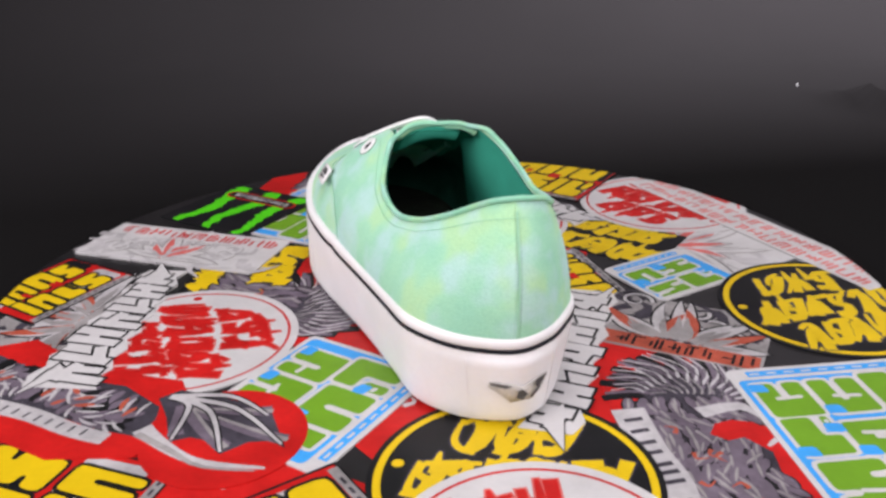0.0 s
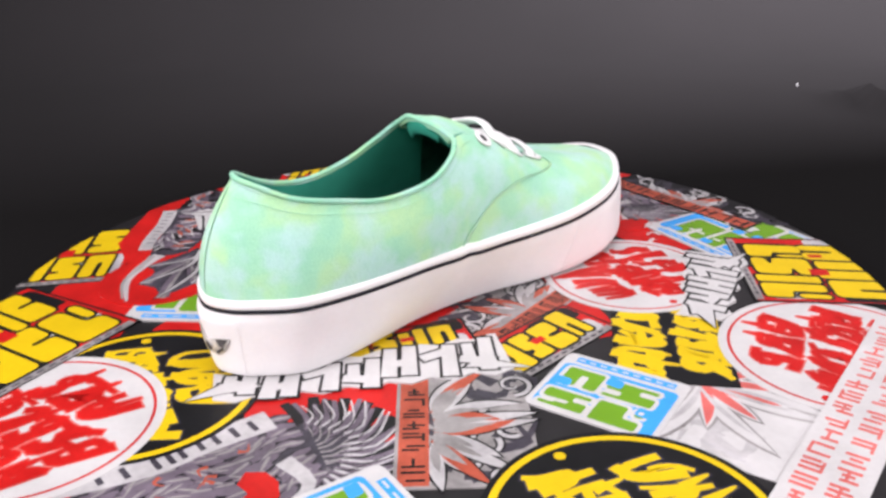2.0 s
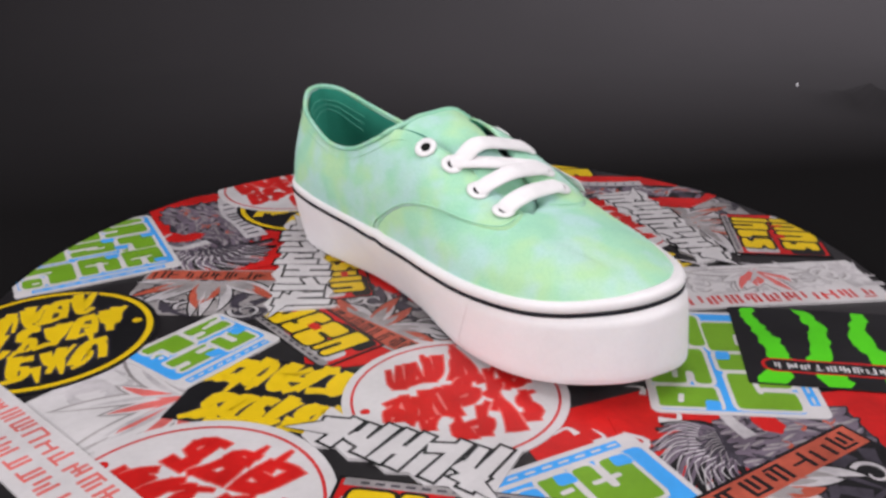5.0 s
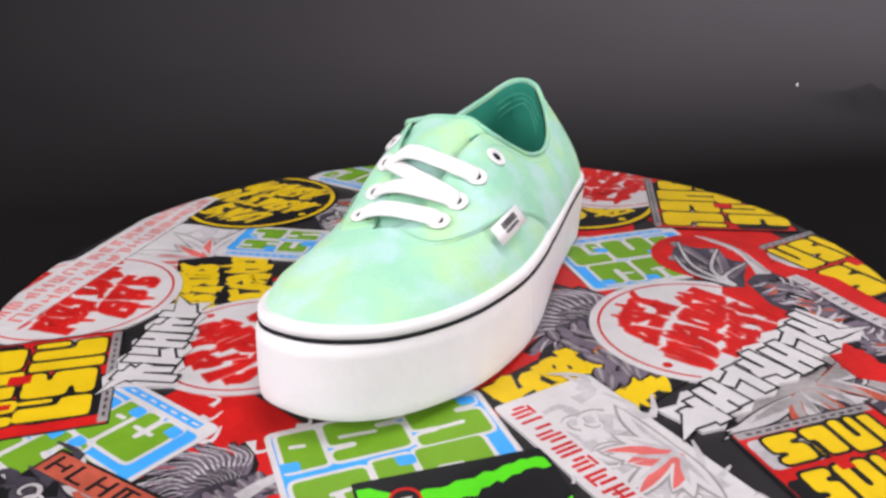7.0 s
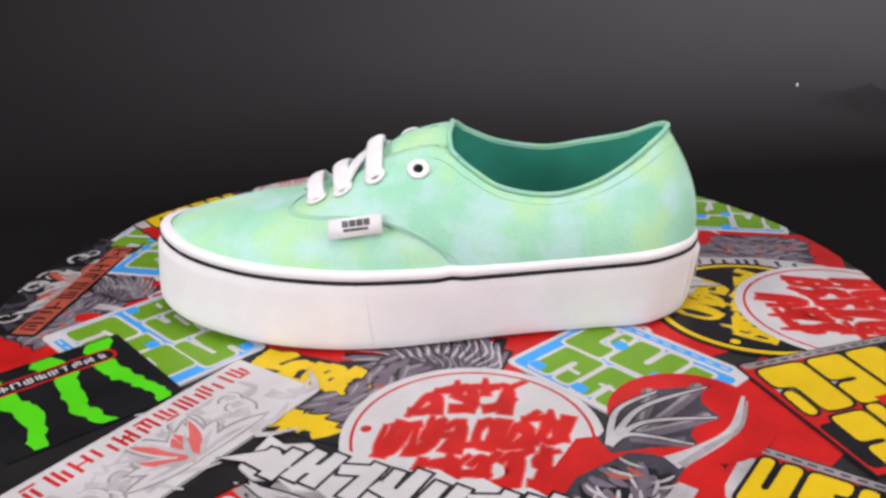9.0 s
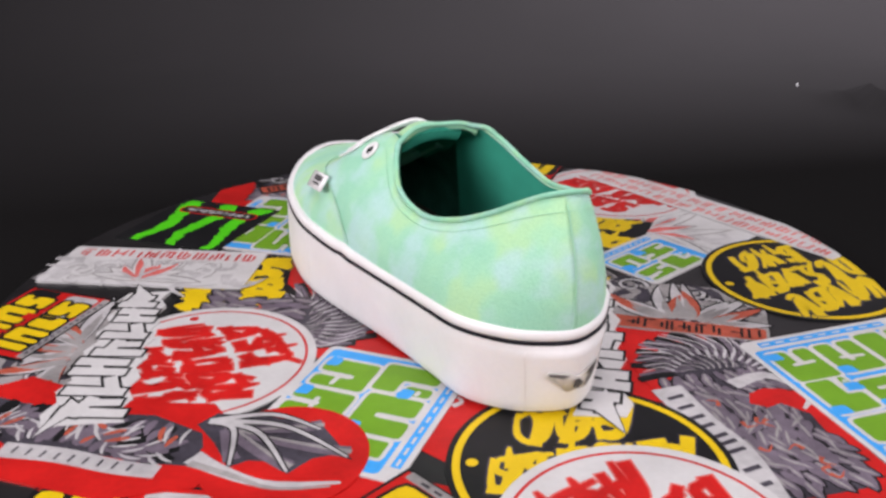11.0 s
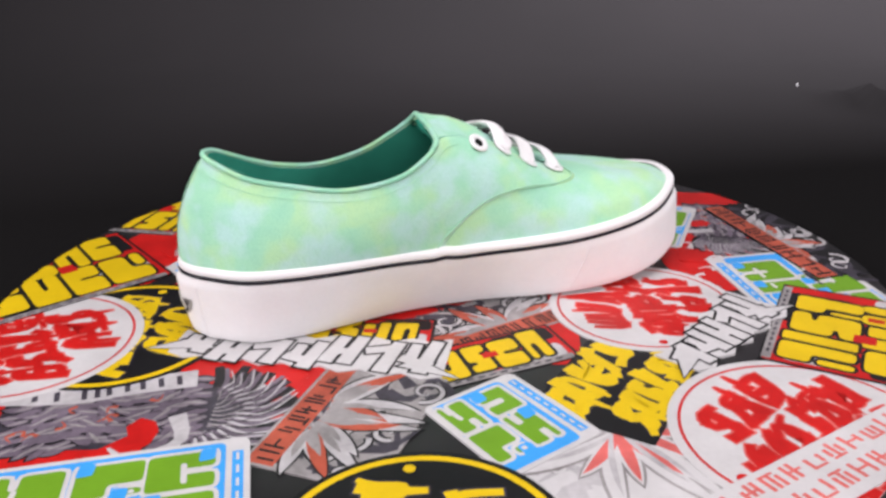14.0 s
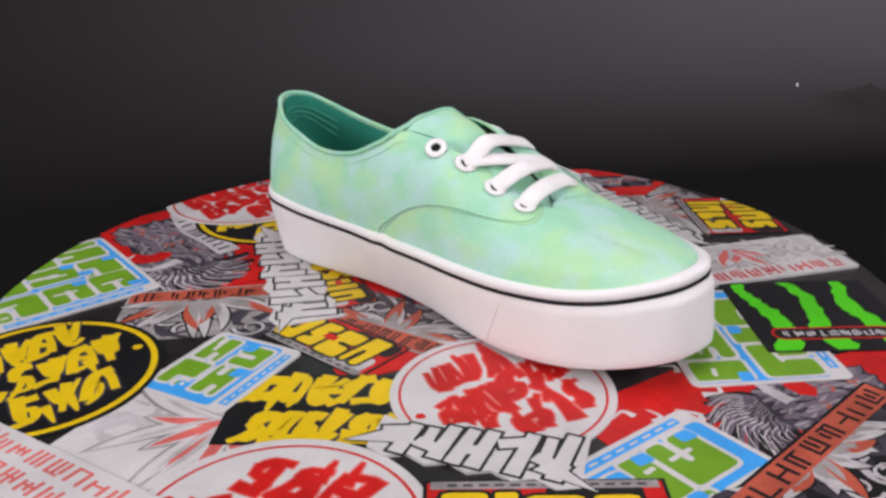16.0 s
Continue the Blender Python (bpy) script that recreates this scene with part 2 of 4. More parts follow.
class Sheet:
    """One sticker: a base and layers of printed shapes, in its own plane."""
    count = 0

    def __init__(self, label, x, y, turn, base, colour):
        Sheet.count += 1
        self.x, self.y, self.c, self.s = x, y, math.cos(radians(turn)), math.sin(radians(turn))
        self.z = -0.00100 + 0.000028 * Sheet.count
        self.layers = []
        self.base = self.flat([base], self.z, True)
        self.ob = part("sticker", self.base, INK[colour], turntable, label, False)

    def place(self, p):
        return (self.x + p[0] * self.c - p[1] * self.s, self.y + p[0] * self.s + p[1] * self.c)

    def flat(self, polys, z, edge=False):
        bm = bmesh.new()
        for i, poly in enumerate(polys):
            q = clip([self.place(p) for p in poly], RADIUS - 0.0015)
            if len(q) < 3:
                continue
            zz = z + (i % 40) * 1e-7
            vs = [bm.verts.new((x, y, zz)) for x, y in q]
            f = bm.faces.new(vs)
            f.normal_update()
            if f.normal.z < 0:
                f.normal_flip()
            if edge:
                low = [bm.verts.new((x, y, -0.0012)) for x, y in q]
                for j in range(len(q)):
                    k = (j + 1) % len(q)
                    bm.faces.new((vs[j], low[j], low[k], vs[k]))
        bmesh.ops.triangulate(bm, faces=[f for f in bm.faces if len(f.verts) > 4])
        return bm

    def ink(self, name, polys, colour, fine=False):
        """Prints shapes: each is a part of its own, but for fine hatching, which stays one."""
        self.layers.append(name)
        z = self.z + 0.0000045 * len(self.layers)
        for i, group in enumerate([polys] if fine else [[p] for p in polys]):
            bm = self.flat(group, z + i % 40 * 1e-7)
            if bm.faces:
                ob = part(name, bm, INK[colour], self.ob, "", False)
                if fine:
                    tagged(ob, kind="stuff")
            else:
                bm.free()


def rect(w, h, r=0.0, cx=0.0, cy=0.0):
    if r <= 0:
        return [(cx - w / 2, cy - h / 2), (cx + w / 2, cy - h / 2), (cx + w / 2, cy + h / 2), (cx - w / 2, cy + h / 2)]
    out = []
    for sx, sy, a0 in ((1, -1, -90), (1, 1, 0), (-1, 1, 90), (-1, -1, 180)):
        for k in range(5):
            a = radians(a0 + 22.5 * k)
            out.append((cx + sx * (w / 2 - r) + r * math.cos(a), cy + sy * (h / 2 - r) + r * math.sin(a)))
    return out


def ring(r0, r1, n=64):
    out = []
    for k in range(n):
        a, b = 2 * math.pi * k / n, 2 * math.pi * (k + 1) / n
        out.append([(r0 * math.cos(a), r0 * math.sin(a)), (r1 * math.cos(a), r1 * math.sin(a)), (r1 * math.cos(b), r1 * math.sin(b)), (r0 * math.cos(b), r0 * math.sin(b))])
    return out


def circle(r, n=64, cx=0.0, cy=0.0):
    return [(cx + r * math.cos(2 * math.pi * k / n), cy + r * math.sin(2 * math.pi * k / n)) for k in range(n)]


def bar(x0, y0, x1, y1, w0, w1=None):
    """A straight stroke, with square ends."""
    w1 = w0 if w1 is None else w1
    dx, dy = x1 - x0, y1 - y0
    d = math.hypot(dx, dy) or 1e-9
    nx, ny = -dy / d / 2, dx / d / 2
    return [(x0 + nx * w0, y0 + ny * w0), (x0 - nx * w0, y0 - ny * w0), (x1 - nx * w1, y1 - ny * w1), (x1 + nx * w1, y1 + ny * w1)]


def curve_strip(points, w0, w1, n=14):
    """A tapering brush stroke through points."""
    m = len(points) - 1
    path = [along(points, m * k / n) for k in range(n + 1)]
    left, right = [], []
    for k, (x, y) in enumerate(path):
        a, b = path[max(k - 1, 0)], path[min(k + 1, n)]
        d = math.hypot(b[0] - a[0], b[1] - a[1]) or 1e-9
        nx, ny = -(b[1] - a[1]) / d, (b[0] - a[0]) / d
        w = lerp(w0, w1, k / n) / 2
        left.append((x + nx * w, y + ny * w))
        right.append((x - nx * w, y - ny * w))
    return left + right[::-1]


SQUIGGLES = (   # strokes of a fat brush in a unit box
    ((.95, .95), (.55, .90), (.20, .62), (.50, .45), (.30, .10), (-.05, -.10)),
    ((.62, 1.10), (.50, .55), (.42, -.08)),
    ((.05, .0), (.20, .80), (.55, .98), (.82, .70), (.86, .0)),
    ((.88, .90), (.35, .95), (.30, .62), (.75, .42), (.68, .08), (.08, .06)),
    ((.32, 1.15), (.34, .35), (.58, .02), (.92, .25)),
    ((.15, 1.05), (.30, .40), (.62, .30), (.78, .75), (1.0, 1.05)),
)


def brush_marks(rng, x0, x1, y0, y1, n, weight):
    """A row of fat, leaning brush squiggles that run into one another, with drips: a scrawl without letters."""
    out = []
    h = y1 - y0
    w = (x1 - x0) / n
    for i in range(n):
        a = x0 + w * i
        lift = h * rng.uniform(-0.07, 0.07)
        tall = h * rng.uniform(0.9, 1.12)
        for pick in rng.sample(range(len(SQUIGGLES)), 2):
            pts = [(a + w * (0.02 + 0.96 * p) + 0.30 * h * (q - 0.5) + rng.uniform(-0.05, 0.05) * w, y0 + lift + tall * q + rng.uniform(-0.05, 0.05) * h) for p, q in SQUIGGLES[pick]]
            out.append(curve_strip(pts, weight * rng.uniform(1.2, 1.6), weight * rng.uniform(0.35, 0.9), 12))
    # a stroke that ties neighbours together, and a few drips
    for i in range(n - 1):
        if rng.random() < 0.55:
            a, y = x0 + w * (i + 0.5), y0 + h * rng.choice((0.05, 0.1, 0.5, 0.9))
            out.append(curve_strip([(a, y), (a + w * 0.5, y + h * rng.uniform(-0.06, 0.08)), (a + w * rng.uniform(0.8, 1.0), y)], weight * 1.1, weight * 0.7, 6))
    for _ in range(2):
        a = x0 + rng.uniform(0.05, 0.95) * (x1 - x0)
        out.append(curve_strip([(a, y0 + h * 0.4), (a - h * 0.05, y0), (a - h * 0.1, y0 - h * rng.uniform(0.2, 0.4))], weight * 1.2, weight * 0.25, 6))
    return out


def grown(polys, d):
    out = []
    for poly in polys:
        n = len(poly)
        area = sum(x0 * y1 - x1 * y0 for (x0, y0), (x1, y1) in zip(poly, poly[1:] + poly[:1]))
        sgn = 1 if area > 0 else -1
        res = []
        for i in range(n):
            (xa, ya), (xb, yb), (xc, yc) = poly[i - 1], poly[i], poly[(i + 1) % n]
            d1, d2 = math.hypot(xb - xa, yb - ya) or 1e-9, math.hypot(xc - xb, yc - yb) or 1e-9
            n1, n2 = ((yb - ya) / d1, -(xb - xa) / d1), ((yc - yb) / d2, -(xc - xb) / d2)
            mx, my = n1[0] + n2[0], n1[1] + n2[1]
            q = max(0.45, (1 + n1[0] * n2[0] + n1[1] * n2[1]))
            res.append((xb + sgn * d * mx / q, yb + sgn * d * my / q))
        out.append(res)
    return out


def rounded(poly, r):
    """Cuts each corner by r in two steps."""
    out = []
    n = len(poly)
    for i in range(n):
        (xa, ya), (xb, yb), (xc, yc) = poly[i - 1], poly[i], poly[(i + 1) % n]
        da, dc = math.hypot(xa - xb, ya - yb) or 1e-9, math.hypot(xc - xb, yc - yb) or 1e-9
        ka, kc = min(r / da, 0.45), min(r / dc, 0.45)
        pa, pc = (xb + (xa - xb) * ka, yb + (ya - yb) * ka), (xb + (xc - xb) * kc, yb + (yc - yb) * kc)
        out += [pa, ((pa[0] + pc[0] + 2 * xb) / 4, (pa[1] + pc[1] + 2 * yb) / 4), pc]
    return out


def block_marks(rng, x0, x1, y0, y1, n, gap, lean=0.0, soft=0.17):
    """A row of heavy rounded blocks, each split by one or two slots; they touch but for thin gaps."""
    out = []
    h = y1 - y0
    sizes = [rng.choice((0.55, 1.0, 1.0, 1.25)) for _ in range(n)]
    total = sum(sizes)
    a = x0
    for size in sizes:
        b = a + (x1 - x0) * size / total
        l, r = a + gap / 2, b - gap / 2
        a = b
        w = r - l
        lo, hi = y0 + h * rng.choice((0, 0, 0, 0.06, -0.05)), y1 - h * rng.choice((0, 0, 0, 0.10, 0.2))
        t = hi - lo
        g = gap * 0.62
        m = (l + r) / 2 + rng.uniform(-0.08, 0.08) * w
        kind = 0 if size < 0.6 else rng.randrange(1, 6)
        if kind == 0:
            p = [[(l, lo), (r, lo), (r, hi), (l, hi)]]
        elif kind == 1:
            f = lo + t * rng.uniform(0.5, 0.7)
            p = [[(l, lo), (m - g, lo), (m - g, f), (m + g, f), (m + g, lo), (r, lo), (r, hi), (l, hi)]]
        elif kind == 2:
            f = hi - t * rng.uniform(0.5, 0.7)
            p = [[(l, lo), (r, lo), (r, hi), (m + g, hi), (m + g, f), (m - g, f), (m - g, hi), (l, hi)]]
        elif kind == 3:
            f, e = lo + t * rng.uniform(0.42, 0.58), l + w * 0.36
            p = [[(l, lo), (r, lo), (r, f - g), (e, f - g), (e, f + g), (r, f + g), (r, hi), (l, hi)]]
        elif kind == 4:
            f, e, q, k = lo + t * 0.32, l + w * 0.34, lo + t * 0.66, r - w * 0.34
            p = [[(l, lo), (r, lo), (r, q - g), (k, q - g), (k, q + g), (r, q + g), (r, hi), (l, hi), (l, f + g), (e, f + g), (e, f - g), (l, f - g)]]
        else:
            f = lo + t * rng.uniform(0.36, 0.5)
            p = [[(l, lo), (r, lo), (r, f), (m + g, f), (m + g, hi), (l, hi)], [(m + 3 * g, f + 2 * g), (r, f + 2 * g), (r, hi), (m + 3 * g, hi)]]
        for poly in p:
            out.append([(x + lean * (y - y0), y) for x, y in rounded(poly, min(w, t) * soft)])
    return out


def green_block(x, y, turn, w, h, seed, rows=2, cols=4):
    """Tight rows of fat, rounded, slotted green blocks with white edges over sky blue."""
    rng = random.Random(seed)
    s = Sheet("white sticker with fat slotted green blocks on sky blue", x, y, turn, rect(w, h, 0.004), "white")
    top = h / 2 - 0.0095
    low = -h / 2 + 0.0025
    s.ink("blue_field", [rect(w - 0.005, top - low, 0.003, 0, (top + low) / 2)], "blue")
    s.ink("header_band", [rect(w * 0.8, 0.0045, 0, 0, h / 2 - 0.0048)], "blue")
    s.ink("header_mark", [rect(w * 0.052, 0.0012, 0, -w * 0.36 + w * 0.09 * i, h / 2 - 0.0048) for i in range(9)], "white", True)
    rh = (top - low) / rows
    blocks = []
    for r in range(rows):
        y0, y1 = low + rh * r + 0.0012, low + rh * (r + 1) - 0.0012
        i0, i1 = rng.choice((0.0, 0.02, 0.07)) * w, rng.choice((0.0, 0.03, 0.08)) * w
        blocks += block_marks(rng, -w / 2 + 0.0035 + i0, w / 2 - 0.0035 - i1, y0, y1, max(2, cols - 1), 0.0030, 0.0, 0.10)
    s.ink("white_edge", grown(blocks, 0.0019), "white", True)
    s.ink("green_block", blocks, "green")
    notches = []
    for b in blocks:
        if rng.random() < 0.6:
            x0, x1, y0, y1 = min(p[0] for p in b), max(p[0] for p in b), min(p[1] for p in b), max(p[1] for p in b)
            cx, cy = lerp(x0, x1, rng.choice((0.1, 0.9))), lerp(y0, y1, rng.choice((0.12, 0.88)))
            notches.append(rounded([(cx - 0.0042, cy - 0.0028), (cx + 0.0042, cy - 0.0036), (cx + 0.0036, cy + 0.0030), (cx - 0.0038, cy + 0.0036)], 0.0015))
    s.ink("blue_patch", notches, "blue")
    strokes = []
    for b in blocks:
        x0, x1, y0, y1 = min(p[0] for p in b), max(p[0] for p in b), min(p[1] for p in b), max(p[1] for p in b)
        if rng.random() < 0.7:
            cx, cy, k = lerp(x0, x1, rng.uniform(0.3, 0.7)), lerp(y0, y1, rng.uniform(0.3, 0.7)), (x1 - x0) * rng.uniform(0.18, 0.3)
            strokes.append(rounded(bar(cx - k, cy, cx + k, cy + rng.uniform(-0.0015, 0.0015), 0.0024), 0.001))
    s.ink("white_stroke", strokes, "white", True)


def ring_sticker(x, y, turn, r, seed, ground, mark, outline=None):
    rng = random.Random(seed)
    s = Sheet("round %s sticker with %s scrawled brush marks and a thin %s ring" % (ground, mark, mark), x, y, turn, circle(r), ground)
    s.ink("ring", ring(r * 0.90, r * (0.925 if ground == "white" else 0.955)), mark, True)
    marks = []
    for k, (y0, y1, half, n) in enumerate(((0.27, 0.66, 0.58, 5), (-0.20, 0.17, 0.74, 6), (-0.68, -0.32, 0.44, 3))):
        marks += brush_marks(rng, -half * r, half * r, y0 * r, y1 * r, n, r * 0.080)
    s.ink("dot", [circle(r * 0.045, 12, r * 0.80, -r * 0.16)], mark)
    s.ink("brush_outline", grown(marks, 0.0009), outline or "pink", True)
    s.ink("brush_mark", marks, mark)


def yellow_block(x, y, turn, w, h, seed, rows=2, cols=3):
    rng = random.Random(seed)
    s = Sheet("red and black sticker with big yellow block shapes", x, y, turn, rect(w, h), "black")
    s.ink("red_field", [rect(w - 0.003, h - 0.003, 0, 0, 0)], "red")
    s.ink("grey_field", [rect(w * 0.3, h * 0.4, 0.003, -w * 0.33, h * 0.28), rect(w * 0.35, h * 0.35, 0.003, w * 0.28, -h * 0.2)], "silver")
    s.ink("black_field", [rect(w * 0.4, h * 0.4, 0.003, -w * 0.2, -h * 0.25), rect(w * 0.35, h * 0.35, 0.003, w * 0.3, h * 0.27)], "black")
    s.ink("grey_bar", [rect(w * 0.94, 0.0045, 0, 0, -h / 2 + 0.0030)], "grey")
    s.ink("bar_mark", [rect(w * 0.04, 0.0014, 0, -w * 0.4 + w * 0.065 * i, -h / 2 + 0.0030) for i in range(13)], "dark", True)
    rh = (h - 0.0085) / rows
    marks = []
    for r in range(rows):
        y0 = -h / 2 + 0.0065 + rh * r
        i0, i1 = rng.uniform(0.0, 0.08) * w, rng.uniform(0.0, 0.08) * w
        marks += block_marks(rng, -w / 2 + 0.004 + i0, w / 2 - 0.004 - i1, y0 + 0.0008, y0 + rh - 0.0008, cols + 1, 0.0026, 0.05)
    s.ink("black_outline", grown(marks, 0.0018), "black", True)
    s.ink("yellow_shape", grown(marks, 0.0001), "yellow")
    s.ink("red_core", [rect(w * 0.09, h * 0.13, 0, w * 0.06, h * 0.05), rect(w * 0.05, h * 0.1, 0, -w * 0.2, h * 0.1)], "red")


def yellow_scrawl(x, y, turn, w, h, seed):
    rng = random.Random(seed)
    s = Sheet("black sticker with yellow scrawled brush marks", x, y, turn, rect(w, h), "black")
    marks = brush_marks(rng, -w * 0.44, w * 0.44, h * 0.08, h * 0.42, 5, h * 0.085) + brush_marks(rng, -w * 0.36, w * 0.46, -h * 0.42, -h * 0.08, 6, h * 0.085)
    s.ink("yellow_edge", grown(marks, 0.0008), "dark", True)
    s.ink("yellow_mark", grown(marks, 0.0002), "yellow")


def die_cut(x, y, turn, w, h, seed, n=8):
    """White jagged shapes with a thick black outline on a white die-cut edge."""
    rng = random.Random(seed)
    marks = []
    cw = w / n
    for i in range(n):
        cx = -w / 2 + cw * (i + 0.5)
        t = h * (0.5 - 0.20 * i / n)
        k = cw * 0.40
        lift = rng.uniform(-0.12, 0.12) * h
        marks.append(bar(cx - cw * 0.22 + t * 0.22, t + lift, cx - cw * 0.26 - t * 0.05, -t + lift, k, k * 0.85))
        if i % 3 == 0:
            marks.append(bar(cx - cw * 0.3, lift + t * 0.55, cx + cw * 0.55, lift + t * 0.15, h * 0.20))
            marks.append(bar(cx + cw * 0.30, t * 0.35 + lift, cx + cw * 0.22, -t * 0.75 + lift, k * 0.8, k * 0.7))
        elif i % 3 == 1:
            marks.append(bar(cx - cw * 0.2, lift - t * 0.6, cx + cw * 0.5, lift - t * 0.3, h * 0.2))
        else:
            marks.append(bar(cx + cw * 0.3 + t * 0.2, t * 0.95 + lift, cx + cw * 0.2, -t * 0.95 + lift, k, k * 0.8))
            marks.append(bar(cx - cw * 0.3, lift, cx + cw * 0.3, lift + t * 0.2, h * 0.18))
    marks.append([(w / 2 - cw, h * 0.1), (w / 2 + cw * 0.8, h * 0.25), (w / 2 - cw * 0.3, -h * 0.2)])
    marks.append([(-w / 2 - cw * 0.6, h * 0.55), (-w / 2 + cw, h * 0.3), (-w / 2 + cw * 0.6, h * 0.05)])
    hull = []
    for i in range(n * 2 + 1):
        hull.append((-w / 2 - 0.003 + (w + 0.006) * i / (2 * n), h * (0.58 - 0.2 * i / (2 * n)) + (0.002 if i % 2 else -0.002)))
    for i in range(n * 2, -1, -1):
        hull.append((-w / 2 - 0.003 + (w + 0.006) * i / (2 * n), -h * (0.58 - 0.2 * i / (2 * n)) + (0.002 if i % 2 else -0.002)))
    s = Sheet("die-cut sticker of jagged white shapes outlined in black", x, y, turn, hull, "white")
    s.ink("black_outline", grown(marks, 0.0015), "black", True)
    s.ink("white_shape", grown(marks, 0.0001), "white")


def feathers(cx, cy, a0, a1, r0, r1, n, rng, width=0.9):
    """A fan of long feathers."""
    out = []
    for i in range(n):
        a = radians(lerp(a0, a1, i / max(1, n - 1)))
        b = a + radians(rng.uniform(10, 20))
        R = r1 * (0.72 + 0.28 * math.sin(math.pi * (i + 0.6) / n)) * rng.uniform(0.93, 1.05)
        w = width * R * abs(radians(a1 - a0)) / n
        out.append(curve_strip([(cx + r0 * math.cos(a), cy + r0 * math.sin(a)), (cx + (r0 + R) / 2 * math.cos(a), cy + (r0 + R) / 2 * math.sin(a)),
                                (cx + R * math.cos(b), cy + R * math.sin(b))], w * 0.6, w * 0.3, 6))
    return out


def blobs(rng, x0, x1, y0, y1, n, r):
    out = []
    for _ in range(n):
        cx, cy = rng.uniform(x0, x1), rng.uniform(y0, y1)
        a = rng.uniform(0, 6.28)
        out.append(curve_strip([(cx, cy), (cx + r * math.cos(a), cy + r * math.sin(a)), (cx + r * 1.6 * math.cos(a + 0.9), cy + r * 1.6 * math.sin(a + 0.9))], r * 0.55, r * 0.08, 6))
    return out


def leaf(cx, cy, a, length, width, bend=0.0):
    """A pointed, slightly curved plume."""
    left, right = [], []
    for k in range(9):
        f = k / 8
        b = radians(a) + bend * f
        x, y = cx + length * f * math.cos(b), cy + length * f * math.sin(b)
        w = width * math.sin(math.pi * min(0.999, f * 0.88 + 0.12)) ** 0.8 / 2
        left.append((x - w * math.sin(b), y + w * math.cos(b)))
        right.append((x + w * math.sin(b), y - w * math.cos(b)))
    return left + right[::-1]


def curl(cx, cy, r, a, turns, width):
    """A scroll that winds inward."""
    pts = [(cx + r * (1 - 0.75 * k / 14) * math.cos(radians(a) + turns * 6.28 * k / 14), cy + r * (1 - 0.75 * k / 14) * math.sin(radians(a) + turns * 6.28 * k / 14)) for k in range(15)]
    return curve_strip(pts, width, width * 0.4, 28)


